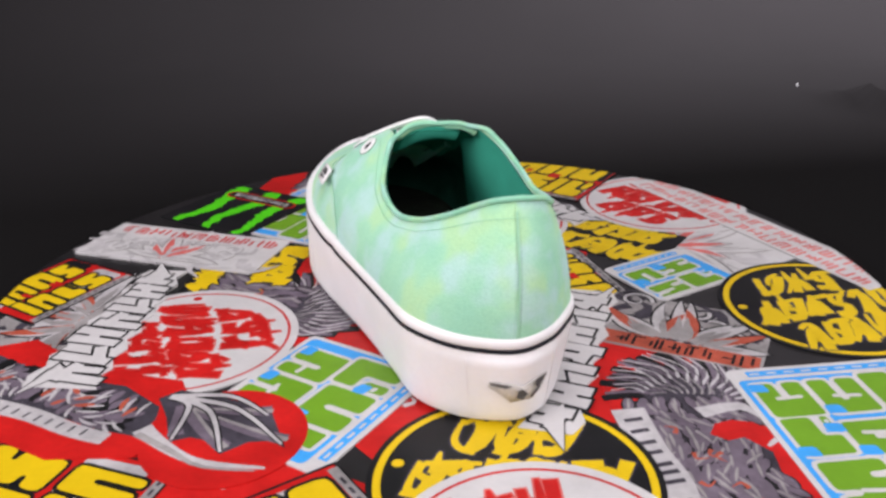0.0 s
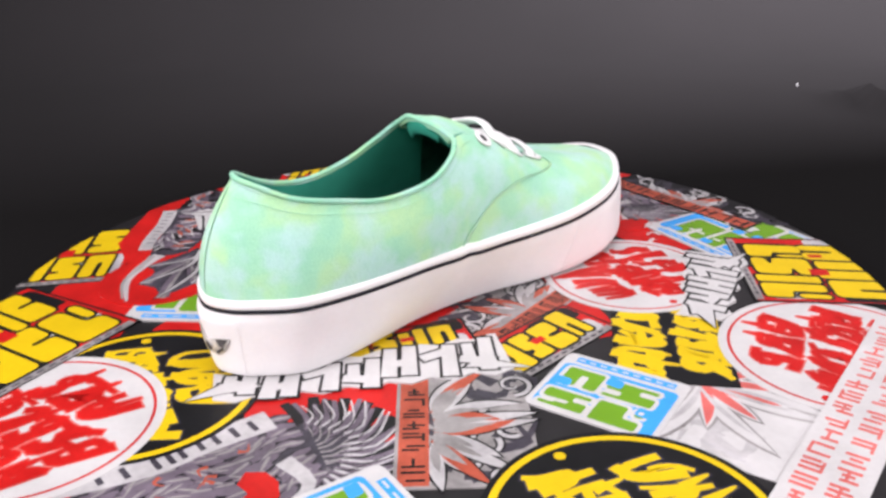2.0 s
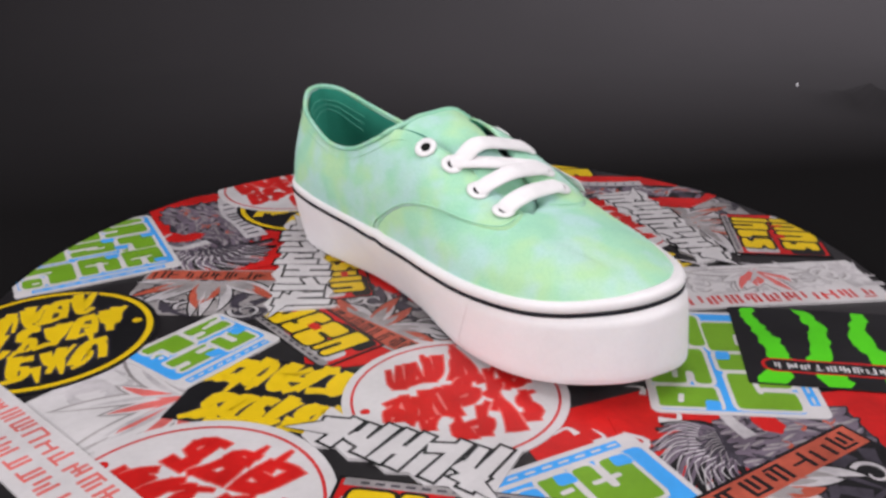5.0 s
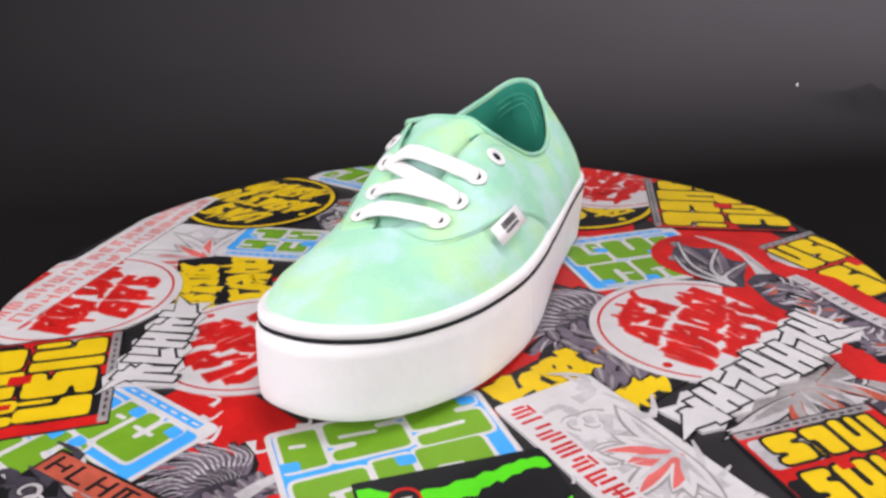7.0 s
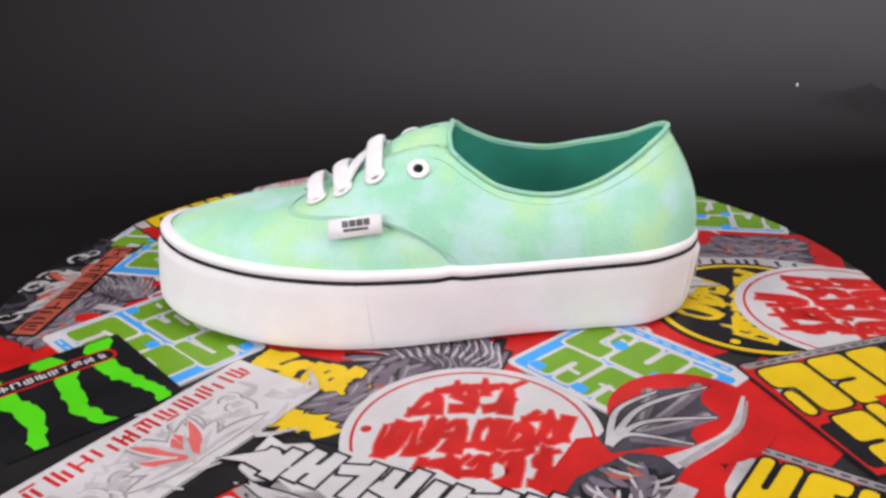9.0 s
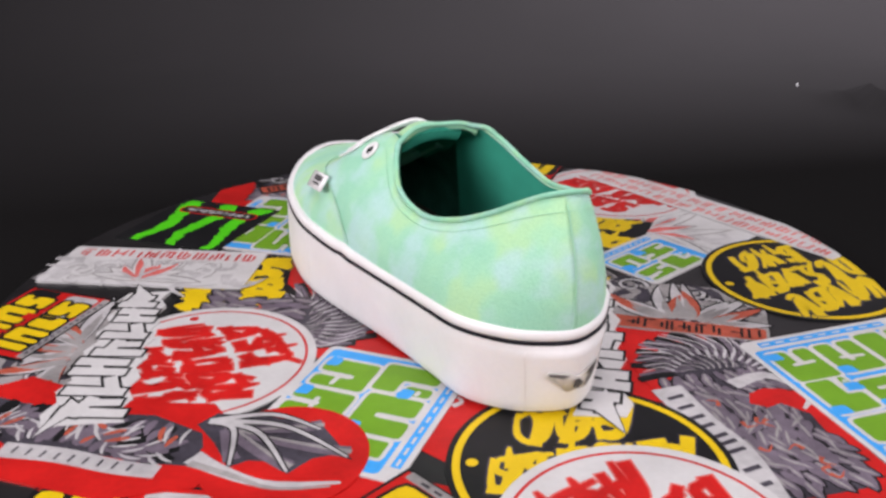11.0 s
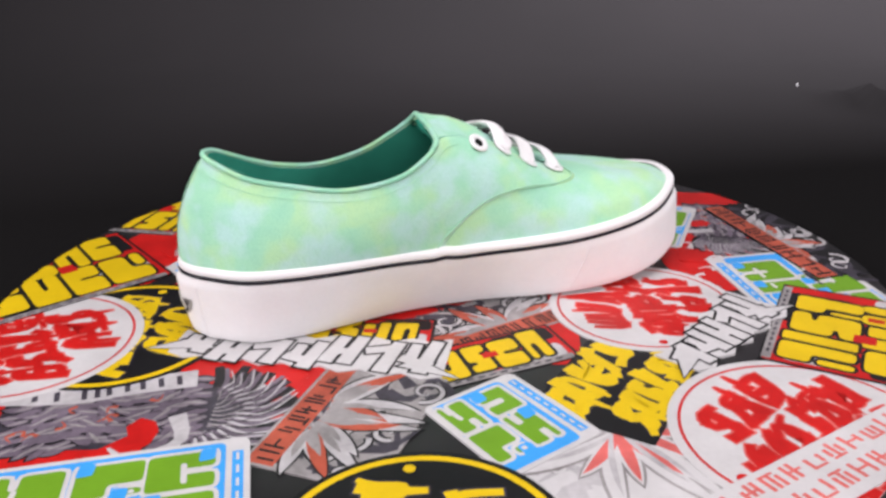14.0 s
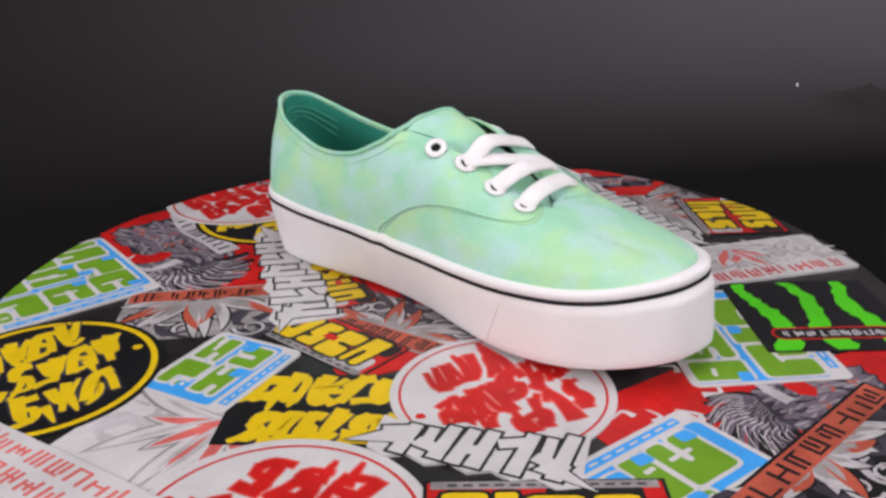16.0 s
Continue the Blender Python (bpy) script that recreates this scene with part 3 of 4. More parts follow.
def wing_sticker(x, y, turn, w, h, seed, ground="red", wx=0.0, wy=0.0, a0=10, a1=170, size=0.04, banner=True, tail=0.0):
    """A bird of prey with spread wing feathers, drawn in greys; its body trails off by tail."""
    rng = random.Random(seed)
    s = Sheet("%s sticker with a grey feathered wing drawing" % ground, x, y, turn, rect(w, h, 0.003), ground)
    s.ink("splash", blobs(rng, -w * 0.45, w * 0.45, h * 0.2, h * 0.48, 6, size * 0.2), "white", True)
    s.ink("wing_shadow", feathers(wx, wy, a0 - 5, a1 + 5, size * 0.15, size * 1.03, 15, rng, 2.1), "black", True)
    s.ink("wing_feather", feathers(wx, wy, a0, a1, size * 0.25, size, 17, rng, 1.15), "plum")
    s.ink("wing_highlight", feathers(wx, wy, a0 + 2, a1 - 2, size * 0.45, size * 0.97, 17, rng, 0.42), "silver", True)
    s.ink("wing_vane", feathers(wx, wy, a0 + 5, a1 + 1, size * 0.3, size * 0.85, 17, rng, 0.22), "black", True)
    s.ink("wing_covert", feathers(wx, wy, a0 - 4, a1 + 4, size * 0.08, size * 0.52, 13, rng, 1.3), "dark")
    s.ink("covert_light", feathers(wx, wy, a0, a1, size * 0.2, size * 0.5, 13, rng, 0.4), "grey", True)
    body = [(wx - size * 0.55, wy + size * 0.12), (wx - size * 0.2, wy + size * 0.28), (wx + size * 0.3, wy + size * 0.22), (wx + size * 0.52, wy - size * 0.1),
            (wx + size * 0.42, wy - size * 0.6 - tail * 0.4), (wx + size * 0.3, wy - size * 0.8 - tail), (wx - size * 0.35, wy - size * 0.8 - tail), (wx - size * 0.55, wy - size * 0.5)]
    s.ink("body", [body], "dark")
    lo = wy - size * 0.75 - tail
    scales = []
    for k in range(int((wy + size * 0.2 - lo) / (size * 0.085))):
        for i in range(9):
            scales.append((wx + size * (-0.5 + 0.105 * (i + 0.5 * (k % 2)) + rng.uniform(-0.03, 0.03)), wy + size * (0.2 - 0.085 * k + rng.uniform(-0.02, 0.02)), -90 + rng.uniform(-28, 28) + 30 * math.sin(0.5 * k), size * rng.uniform(0.16, 0.24)))
    s.ink("plumage_shade", [leaf(p, q, a, n * 1.12, n * 0.62) for p, q, a, n in scales], "black", True)
    s.ink("plumage", [leaf(p, q, a, n, n * 0.44) for p, q, a, n in scales], "plum", True)
    s.ink("plumage_light", [leaf(p, q, a, n * 0.9, n * 0.13) for p, q, a, n in scales[::2]], "grey", True)
    s.ink("beak", blobs(rng, wx - size * 0.3, wx + size * 0.3, lo, wy - size * 0.2, 9, size * 0.08), "brick", True)
    s.ink("open_beak", [[(wx + size * p, wy + size * q) for p, q in ((0.04, -0.36), (0.12, -0.22), (0.28, -0.17), (0.45, -0.22), (0.75, -0.62), (0.75, -0.95), (0.48, -0.66), (0.30, -0.42), (0.16, -0.46))]], ground)
    s.ink("hook", [curve_strip([(wx + size * 0.05, wy - size * 0.05), (wx + size * 0.45, wy + size * 0.02), (wx + size * 0.62, wy - size * 0.35), (wx + size * 0.45, wy - size * 0.55)], size * 0.16, size * 0.03, 10)], "silver")
    if banner:
        p = [(wx - size * 0.55, wy + size * 0.05), (wx - size * 0.50, wy - size * 0.55), (wx - size * 0.42, wy - size * 1.0), (wx - size * 0.50, wy - size * 1.7)]
        s.ink("banner", [curve_strip(p, size * 0.30, size * 0.26, 12)], "silver")
        s.ink("banner_bar", [bar(c[0] - size * 0.08, c[1], c[0] + size * 0.08, c[1] + size * 0.03, size * 0.05) for c in (along(p, 3 * f) for f in (0.12, 0.2, 0.28, 0.36, 0.48, 0.56, 0.64, 0.76, 0.84))], "dark", True)
    return s


def dragon_sticker():
    """A bat-winged dragon before a red disc."""
    rng = random.Random(5)
    q = Sheet("dark red sticker with a coiled grey dragon drawing", 0, 0, 0, [(-0.238, -0.062), (-0.205, -0.050), (-0.165, -0.080), (-0.120, -0.092), (-0.105, -0.125), (-0.125, -0.150), (-0.160, -0.150), (-0.215, -0.120)], "red")
    q.ink("dragon_shade", [[(-0.2287, -0.0764), (-0.2243, -0.0606), (-0.1856, -0.0844), (-0.1451, -0.0958), (-0.1241, -0.1139), (-0.1218, -0.1377), (-0.1459, -0.1301), (-0.1861, -0.1098), (-0.2003, -0.1093)]], "dark")
    def coil(n, length, width, tilt):
        out = []
        for k in range(n):
            f = (k + rng.random()) / n
            cx, cy, side = lerp(-0.226, -0.130, f), lerp(-0.075, -0.122, f), rng.uniform(-1, 1)
            out.append(leaf(cx + 0.005 * side, cy + 0.013 * side, 150 + tilt * side + 50 * math.sin(9 * f) + rng.uniform(-15, 15), length * rng.uniform(0.7, 1.2), width, 0.5 * side))
        return out
    q.ink("dragon_shadow", coil(60, 0.016, 0.0062, 40), "black", True)
    q.ink("dragon_scale", coil(75, 0.013, 0.0042, 40), "plum", True)
    q.ink("dragon_light", coil(46, 0.011, 0.0016, 40), "silver", True)
    q.ink("dragon_flame", coil(12, 0.009, 0.0026, 60), "brick", True)
    q.ink("banner", [curve_strip([(-0.205, -0.108), (-0.180, -0.1175), (-0.157, -0.130), (-0.140, -0.137)], 0.010, 0.008, 14)], "silver")
    q.ink("banner_mark", [bar(-0.200 + 0.006 * i, -0.1095 - 0.0028 * i - 0.002, -0.198 + 0.006 * i, -0.1095 - 0.0028 * i + 0.002, 0.0012) for i in range(9)], "dark", True)
    s = Sheet("red round sticker behind a dragon drawing", -0.091, -0.136, 0, circle(0.0345), "red")
    t = Sheet("grey bat wing drawing with pale bones on a sticker", 0, 0, 0,
              [(-0.1266, -0.107), (-0.1182, -0.1003), (-0.0972, -0.1072), (-0.0742, -0.1192), (-0.0642, -0.1454), (-0.0715, -0.1405), (-0.0800, -0.1412), (-0.0900, -0.1490), (-0.0960, -0.1400), (-0.1050, -0.1370), (-0.1130, -0.1400), (-0.1190, -0.1220)], "dark")
    joint = (-0.1215, -0.1055)
    tips = ((-0.0660, -0.1430), (-0.0755, -0.1215), (-0.0902, -0.1475), (-0.1125, -0.1385))
    def rib(a, b, sag):
        return [joint, (lerp(joint[0], a, 0.45) + sag, lerp(joint[1], b, 0.45) + sag * 1.1), (a, b)]
    t.ink("membrane", [curve_strip([(joint[0] + 0.006, joint[1] - 0.008), (lerp(joint[0], a, 0.6) + 0.003, lerp(joint[1], b, 0.6) - 0.003), (a + 0.001, b + 0.003)], 0.003, 0.0075, 10) for a, b in tips], "plum")
    t.ink("membrane_light", [curve_strip([(joint[0] + 0.012, joint[1] - 0.010), (lerp(joint[0], a, 0.7) + 0.004, lerp(joint[1], b, 0.7) - 0.001), (a + 0.002, b + 0.003)], 0.001, 0.0028, 10) for a, b in tips[:3]], "grey", True)
    t.ink("bone_edge", [curve_strip(rib(a, b, 0.006), 0.0056, 0.0026, 12) for a, b in tips], "black", True)
    t.ink("wing_bone", [curve_strip(rib(a, b, 0.006), 0.0036, 0.0012, 12) for a, b in tips], "silver")
    u = Sheet("pale dragon tail drawing on a red sticker", 0, 0, 0, curve_strip([(-0.127, -0.130), (-0.116, -0.141), (-0.098, -0.1535), (-0.070, -0.1585)], 0.009, 0.0015, 14), "silver")
    u.ink("tail_shade", [curve_strip([(-0.128, -0.134), (-0.112, -0.145), (-0.096, -0.1565), (-0.074, -0.160)], 0.004, 0.001, 10)], "grey")


def crest_sticker(x, y, turn, w, h, seed, strip=True, second=False):
    """White sticker: faded red strip of marks over a grey scrolled crest with red petals."""
    rng = random.Random(seed)
    s = Sheet("white sticker with a faded red band of marks and grey scrolls", x, y, turn, rect(w, h, 0.002), "white")
    s.ink("wash", blobs(rng, -w * 0.46, w * 0.46, -h * 0.45, h * 0.2, 34, 0.013), "silver", True)
    curls = [(rng.uniform(-0.42, 0.42) * w, rng.uniform(-0.40, 0.12) * h, rng.uniform(0.006, 0.011), rng.uniform(0, 360), rng.choice((-1, 1)) * rng.uniform(0.7, 1.1)) for _ in range(12)]
    s.ink("scroll_shade", [curl(x + 0.0006, y - 0.0006, r, a, t, 0.0034) for x, y, r, a, t in curls], "grey", True)
    s.ink("scroll", [curl(x, y, r, a, t, 0.0026) for x, y, r, a, t in curls], "white")
    plumes = [(-w * 0.02 + rng.uniform(-0.03, 0.03) * w, -h * (0.36 if strip else 0.14), lerp(12, 168, i / 10) + rng.uniform(-5, 5), h * rng.uniform(0.42, 0.72), rng.uniform(-0.35, 0.35)) for i in range(11)]
    s.ink("plume_edge", [leaf(x, y, a, n * 1.06, 0.0104, b) for x, y, a, n, b in plumes], "grey", True)
    s.ink("plume", [leaf(x, y, a, n, 0.0080, b) for x, y, a, n, b in plumes], "white")
    s.ink("petal", [leaf(x, y, a, n * 0.94, 0.0054, b) for x, y, a, n, b in plumes[1::2]], "pink")
    s.ink("plume_core", [leaf(x, y, a, n * 0.75, 0.0028, b) for x, y, a, n, b in plumes[0::2]], "silver", True)
    if strip:
        s.ink("band", [rect(w - 0.004, 0.0145, 0, 0, h / 2 - 0.0085)], "white")
        row_of_bars(s, -w / 2 + 0.006, w / 2 - 0.004, h / 2 - 0.0140, h / 2 - 0.0035, 11, rng, "red")
    return s


def row_of_bars(s, x0, x1, y0, y1, n, rng, colour):
    """Narrow upright shapes in a row: writing that is left as plain marks."""
    marks = []
    w = (x1 - x0) / n
    for i in range(n):
        for f in (0.2, 0.5, 0.78):
            if rng.random() < 0.85:
                a = x0 + w * (i + f)
                marks.append(bar(a, y0 + (y1 - y0) * rng.choice((0, 0, 0.2)), a, y1 - (y1 - y0) * rng.choice((0, 0, 0.25)), w * 0.17))
        if rng.random() < 0.8:
            y = lerp(y0, y1, rng.choice((0.07, 0.5, 0.93)))
            marks.append(bar(x0 + w * (i + 0.15), y, x0 + w * (i + 0.8), y, (y1 - y0) * 0.14))
    s.ink("mark", marks, colour, True)


def text_band(x, y, turn, w, h, seed, lines=2):
    rng = random.Random(seed)
    s = Sheet("long white strip sticker with faded red marks", x, y, turn, rect(w, h, 0.001), "white")
    for k in range(lines):
        y1 = h / 2 - 0.003 - k * (h - 0.004) / lines
        row_of_bars(s, -w / 2 + 0.005, w / 2 - 0.005, y1 - (h / lines - 0.006), y1, 17, rng, "pink")


def claw_sticker(x, y, turn, w, h):
    rng = random.Random(3)
    s = Sheet("black sticker with three acid green claw stripes and a lozenge", x, y, turn, rect(w, h, 0.001), "black")
    claws = []
    for cx in (-0.025, 0.0, 0.024):
        left, right = [], []
        for k in range(23):
            f = k / 22
            yy = lerp(h * 0.47, -h * 0.48, f)
            wv = 0.0074 * (1 - 0.5 * f)
            xx = cx + 0.0035 * math.sin(f * 6.5 + cx * 90) + 0.003 * f
            left.append((xx - wv * rng.uniform(0.55, 1.2), yy + rng.uniform(-0.0012, 0.0012)))
            right.append((xx + wv * rng.uniform(0.5, 1.15), yy + rng.uniform(-0.0012, 0.0012)))
        claws.append(left + right[::-1])
    s.ink("claw_stripe", claws, "acid")
    s.ink("lozenge_edge", [rect(0.062, 0.0125, 0.006, 0.0, h * 0.27)], "red")
    s.ink("lozenge", [rect(0.059, 0.0100, 0.0048, 0.0, h * 0.27)], "black")
    row_of_bars(s, -0.025, 0.026, h * 0.27 - 0.0025, h * 0.27 + 0.003, 9, rng, "white")


def feather_sticker(x, y, turn, w, h, seed, text=True, ground="grey"):
    """Black sticker: brick red row of marks under a grey and red feathered crest."""
    rng = random.Random(seed)
    s = Sheet("%s sticker with a brick red row of marks and feathers" % ground, x, y, turn, rect(w, h, 0.001), ground)
    s.ink("shade", blobs(rng, -w * 0.46, w * 0.46, -h * 0.2, h * 0.46, 16, 0.013), "dark", True)
    curls = [(rng.uniform(-0.45, 0.45) * w, rng.uniform(-0.05, 0.42) * h, rng.uniform(0.006, 0.010), rng.uniform(0, 360), rng.choice((-1, 1)) * rng.uniform(0.8, 1.2)) for _ in range(9)]
    s.ink("scroll_line", [curl(x, y, r, a, t, 0.0046) for x, y, r, a, t in curls], "black", True)
    s.ink("scroll", [curl(x, y, r, a, t, 0.0024) for x, y, r, a, t in curls], "silver")
    plumes = [(w * lerp(0.18, -0.12, i / 12), -h * 0.22, lerp(2, 178, i / 12) + rng.uniform(-7, 7), h * rng.uniform(0.4, 0.8), rng.uniform(-0.6, 0.6)) for i in range(13)]
    s.ink("plume_edge", [leaf(x, y, a, n * 1.05, 0.0088, b) for x, y, a, n, b in plumes], "black", True)
    s.ink("feather", [leaf(x, y, a, n, 0.0068, b) for x, y, a, n, b in plumes[0::3] + plumes[1::3]], "silver")
    s.ink("red_feather", [leaf(x, y, a, n, 0.0072, b) for x, y, a, n, b in plumes[2::3]], "brick")
    s.ink("feather_shade", [leaf(x, y, a, n * 0.6, 0.0040, b) for x, y, a, n, b in plumes], "grey", True)
    if text:
        s.ink("brick_band", [rect(w - 0.003, 0.0125, 0, 0, -h / 2 + 0.0078)], "brick")
        row_of_bars(s, -w / 2 + 0.004, w / 2 - 0.003, -h / 2 + 0.003, -h / 2 + 0.0125, 9, rng, "black")


def red_patch(x, y, turn, w, h, label="plain red sticker with ragged white splashes", seed=1):
    rng = random.Random(seed)
    s = Sheet(label, x, y, turn, rect(w, h, 0.003), "red")
    s.ink("splash", blobs(rng, -w * 0.45, w * 0.45, -h * 0.45, h * 0.45, 5, 0.006), "white", True)


def all_stickers():
    # lowest layer
    red_patch(0.02, -0.03, 80, 0.20, 0.11, seed=2)
    red_patch(-0.06, 0.02, 80, 0.16, 0.10, seed=4)
    red_patch(-0.02, 0.165, 0, 0.09, 0.06, seed=6)
    red_patch(0.10, -0.09, 80, 0.09, 0.09, seed=7)
    red_patch(-0.094, -0.166, 150, 0.120, 0.060, "red sticker with ragged white splashes beside the dragon", 8)
    red_patch(-0.010, -0.128, 130, 0.080, 0.060, seed=9)
    feather_sticker(-0.205, -0.030, 80, 0.10, 0.060, 11, False)
    feather_sticker(0.04, 0.022, 115, 0.075, 0.045, 12)
    crest_sticker(0.158, 0.062, 300, 0.10, 0.080, 13, False)
    yellow_block(0.080, 0.012, 107, 0.090, 0.036, 21, 1, 4)
    yellow_block(0.045, -0.045, 80, 0.075, 0.030, 27, 1, 4)
    yellow_scrawl(0.110, 0.072, 144, 0.078, 0.056, 22)
    wing_sticker(-0.078, -0.008, 250, 0.095, 0.056, 31, "red", 0.020, -0.010, 60, 190, 0.060, False)
    yellow_scrawl(-0.1145, 0.0345, 263, 0.084, 0.060, 23)
    wing_sticker(-0.070, 0.188, -104, 0.058, 0.125, 32, "red", 0.001, 0.0126, 48, 140, 0.043, False, 0.016)
    wing_sticker(0.106, -0.145, 2, 0.064, 0.150, 33, "red", 0.002, 0.022, 0, 140, 0.050, True, 0.04)
    feather_sticker(0.122, -0.050, 334, 0.084, 0.058, 14)
    yellow_block(-0.157, -0.187, 72, 0.092, 0.084, 24)
    yellow_block(-0.222, 0.012, 60, 0.070, 0.056, 25)
    ring_sticker(0.036, 0.106, 7, 0.050, 41, "white", "red")
    ring_sticker(0.157, 0.137, 314, 0.057, 42, "white", "red")
    ring_sticker(-0.128, -0.050, 110, 0.055, 43, "white", "red")
    ring_sticker(0.027, -0.168, 177, 0.057, 44, "black", "yellow", "dark")
    ring_sticker(0.033, -0.214, 206, 0.057, 45, "white", "red")
    green_block(0.133, 0.017, 30, 0.060, 0.050, 51, 2, 3)
    ring_sticker(0.206, -0.027, 192, 0.056, 46, "black", "yellow", "dark")
    green_block(0.181, -0.138, 6, 0.092, 0.102, 52, 3, 4)
    green_block(-0.057, -0.107, 238, 0.088, 0.074, 53, 2, 4)
    green_block(0.022, 0.199, 184, 0.084, 0.072, 54, 2, 4)
    green_block(-0.090, 0.127, 62, 0.096, 0.074, 55, 2, 4)
    yellow_block(0.0825, 0.199, -33, 0.090, 0.080, 26)
    yellow_block(-0.0512, -0.2233, 124, 0.104, 0.090, 28)
    dragon_sticker()
    text_band(0.203, 0.090, 116, 0.21, 0.030, 61)
    feather_sticker(-0.043, 0.2205, 10, 0.122, 0.040, 15, True, "black")
    claw_sticker(-0.1408, 0.1376, -32, 0.078, 0.078)
    crest_sticker(-0.163, 0.0695, 342, 0.125, 0.052, 16)
    die_cut(0.062, -0.071, 255, 0.132, 0.030, 71, 7)
    die_cut(-0.170, -0.032, 84, 0.124, 0.030, 72, 7)
    die_cut(0.070, 0.135, 312, 0.080, 0.030, 73, 5)


all_stickers()

# ---- shoe: x runs from heel to toe, y to its left ----
shoe = tagged(new("shoe"), "mint tie-dyed canvas low-top skate shoe with white rubber sole", "shoe")

SIDE = {   # the outline at the height of the black line
    1: [(-.0041, -.0057), (.0012, .0117), (.0110, .0238), (.0270, .0343), (.0509, .0392), (.0749, .0441), (.0993, .0495), (.1238, .0549), (.1487, .0597),
        (.1736, .0624), (.1986, .0614), (.2208, .0579), (.2413, .0507), (.2590, .0413), (.2718, .0300), (.2791, .0181), (.2804, .0057)],
    -1: [(-.0041, -.0057), (.0002, -.0199), (.0096, -.0303), (.0261, -.0410), (.0507, -.0441), (.0755, -.0441), (.1003, -.0425), (.1251, -.0414), (.1499, -.0405),
         (.1746, -.0412), (.1991, -.0414), (.2204, -.0394), (.2396, -.0354), (.2559, -.0281), (.2687, -.0179), (.2774, -.0070), (.2804, .0057)],
}
EDGE = {   # the collar, the lace opening and the ridge over the toe
    1: [(.0150, -.0100, .0937), (.0190, -.0025, .0920), (.0261, .0042, .0877), (.0377, .0128, .0806), (.0546, .0217, .0733), (.0759, .0281, .0695), (.1004, .0299, .0737),
        (.1171, .0253, .0833), (.1300, .0191, .0919), (.1509, .0183, .0895), (.1779, .0150, .0748), (.1969, .0096, .0656), (.206, -.001, .0640), (.216, -.004, .0618), (.228, -.005, .0592), (.237, -.004, .0572), (.242, -.003, .0560)],
    -1: [(.0150, -.0100, .0937), (.0144, -.0162, .0935), (.0184, -.0232, .0914), (.0321, -.0312, .0844), (.0540, -.0360, .0792), (.0770, -.0385, .0753), (.1028, -.0391, .0785),
         (.1197, -.0344, .0864), (.1302, -.0258, .0931), (.1544, -.0177, .0876), (.1788, -.0065, .0732), (.1973, -.0037, .0653), (.206, -.001, .0640), (.216, -.004, .0618), (.228, -.005, .0592), (.237, -.004, .0572), (.242, -.003, .0560)],
}
DOME = [(0,), (0,), (0,), (0,), (0,), (0.05,), (0.1,), (0.2,), (0.25,), (0.3,), (0.5,), (0.85,), (1,), (1,), (1,), (1,), (1,)]
BAND = {   # the upper edge of the rubber, on each side
    1: [(.0403,), (.0409,), (.0411,), (.0412,), (.0405,), (.0403,), (.0402,), (.0402,), (.0406,), (.0410,), (.0418,), (.0429,), (.0442,), (.0461,), (.0484,), (.0497,), (.0496,)],
    -1: [(.0403,), (.0409,), (.0413,), (.0411,), (.0406,), (.0403,), (.0397,), (.0382,), (.0373,), (.0369,), (.0372,), (.0385,), (.0405,), (.0432,), (.0462,), (.0486,), (.0496,)],
}
INSET = {   # how far the foot of the rubber wall stands in from the outline: the arch is hollow, the toe juts
    1: [(.0021,), (.0026,), (.0026,), (.0026,), (.0028,), (.0031,), (.0030,), (.0018,), (.0003,), (-.0007,), (-.0010,), (-.0015,), (-.0025,), (-.0036,), (-.0042,), (-.0045,), (-.0048,)],
    -1: [(.0021,), (.0034,), (.0046,), (.0060,), (.0082,), (.0117,), (.0140,), (.0135,), (.0105,), (.0062,), (.0027,), (.0004,), (-.0009,), (-.0018,), (-.0028,), (-.0038,), (-.0048,)],
}
RISE = [(.0008,), (.0006,), (.0004,), (.0002,), (.0001,), (.0001,), (.0001,), (.0001,), (.0001,), (.0002,), (.0005,), (.0017,), (.0036,), (.0059,), (.0083,), (.0106,), (.0120,)]
N = 16


def outline(side, u):
    """The outline at the index u, rounded across heel and toe."""
    other = SIDE[-side]
    return along([other[1]] + SIDE[side] + [other[N - 1]], u + 1)


def out_from(side, u, d):
    """A point of the outline at the index u, moved outward by d."""
    a, b = outline(side, u - 0.05), outline(side, u + 0.05)
    p = outline(side, u)
    tx, ty = b[0] - a[0], b[1] - a[1]
    k = math.hypot(tx, ty) or 1e-9
    return p[0] - ty / k * side * d, p[1] + tx / k * side * d


def edge_at(side, u):
    """The upper's edge; past the lace opening both sides meet on one ridge."""
    a = along(EDGE[side], u)
    if u < 12:
        return a
    b = along(EDGE[-side], u)
    return tuple((p + q) / 2 for p, q in zip(a, b))


def band_at(side, u):
    """Height of the rubber band: it swells where the panel's seam runs under it."""
    return along([BAND[-side][1]] + BAND[side] + [BAND[-side][N - 1]], u + 1)[0] + 0.0010 * math.exp(-((u - 7.0) / 0.16) ** 2)


def side_wall(side, u, f, lift=0.0):
    """A point of the rubber wall, f from its foot to the black line: it swells under the line, most at heel and toe."""
    swell = 0.0005 + 0.0022 * math.exp(-(u / 1.3) ** 2) + 0.0016 * math.exp(-((N - u) / 3.2) ** 2)
    k = min(1.0, (1 - f) / 0.16)
    d = lerp(-along(INSET[side], u)[0], 0.0, f) + swell * k * k * (3 - 2 * k) * f ** 0.6
    x, y = out_from(side, u, d + lift)
    return (x, y, lerp(along(RISE, u)[0] + 0.0012, band_at(side, u) - 0.0056, f))


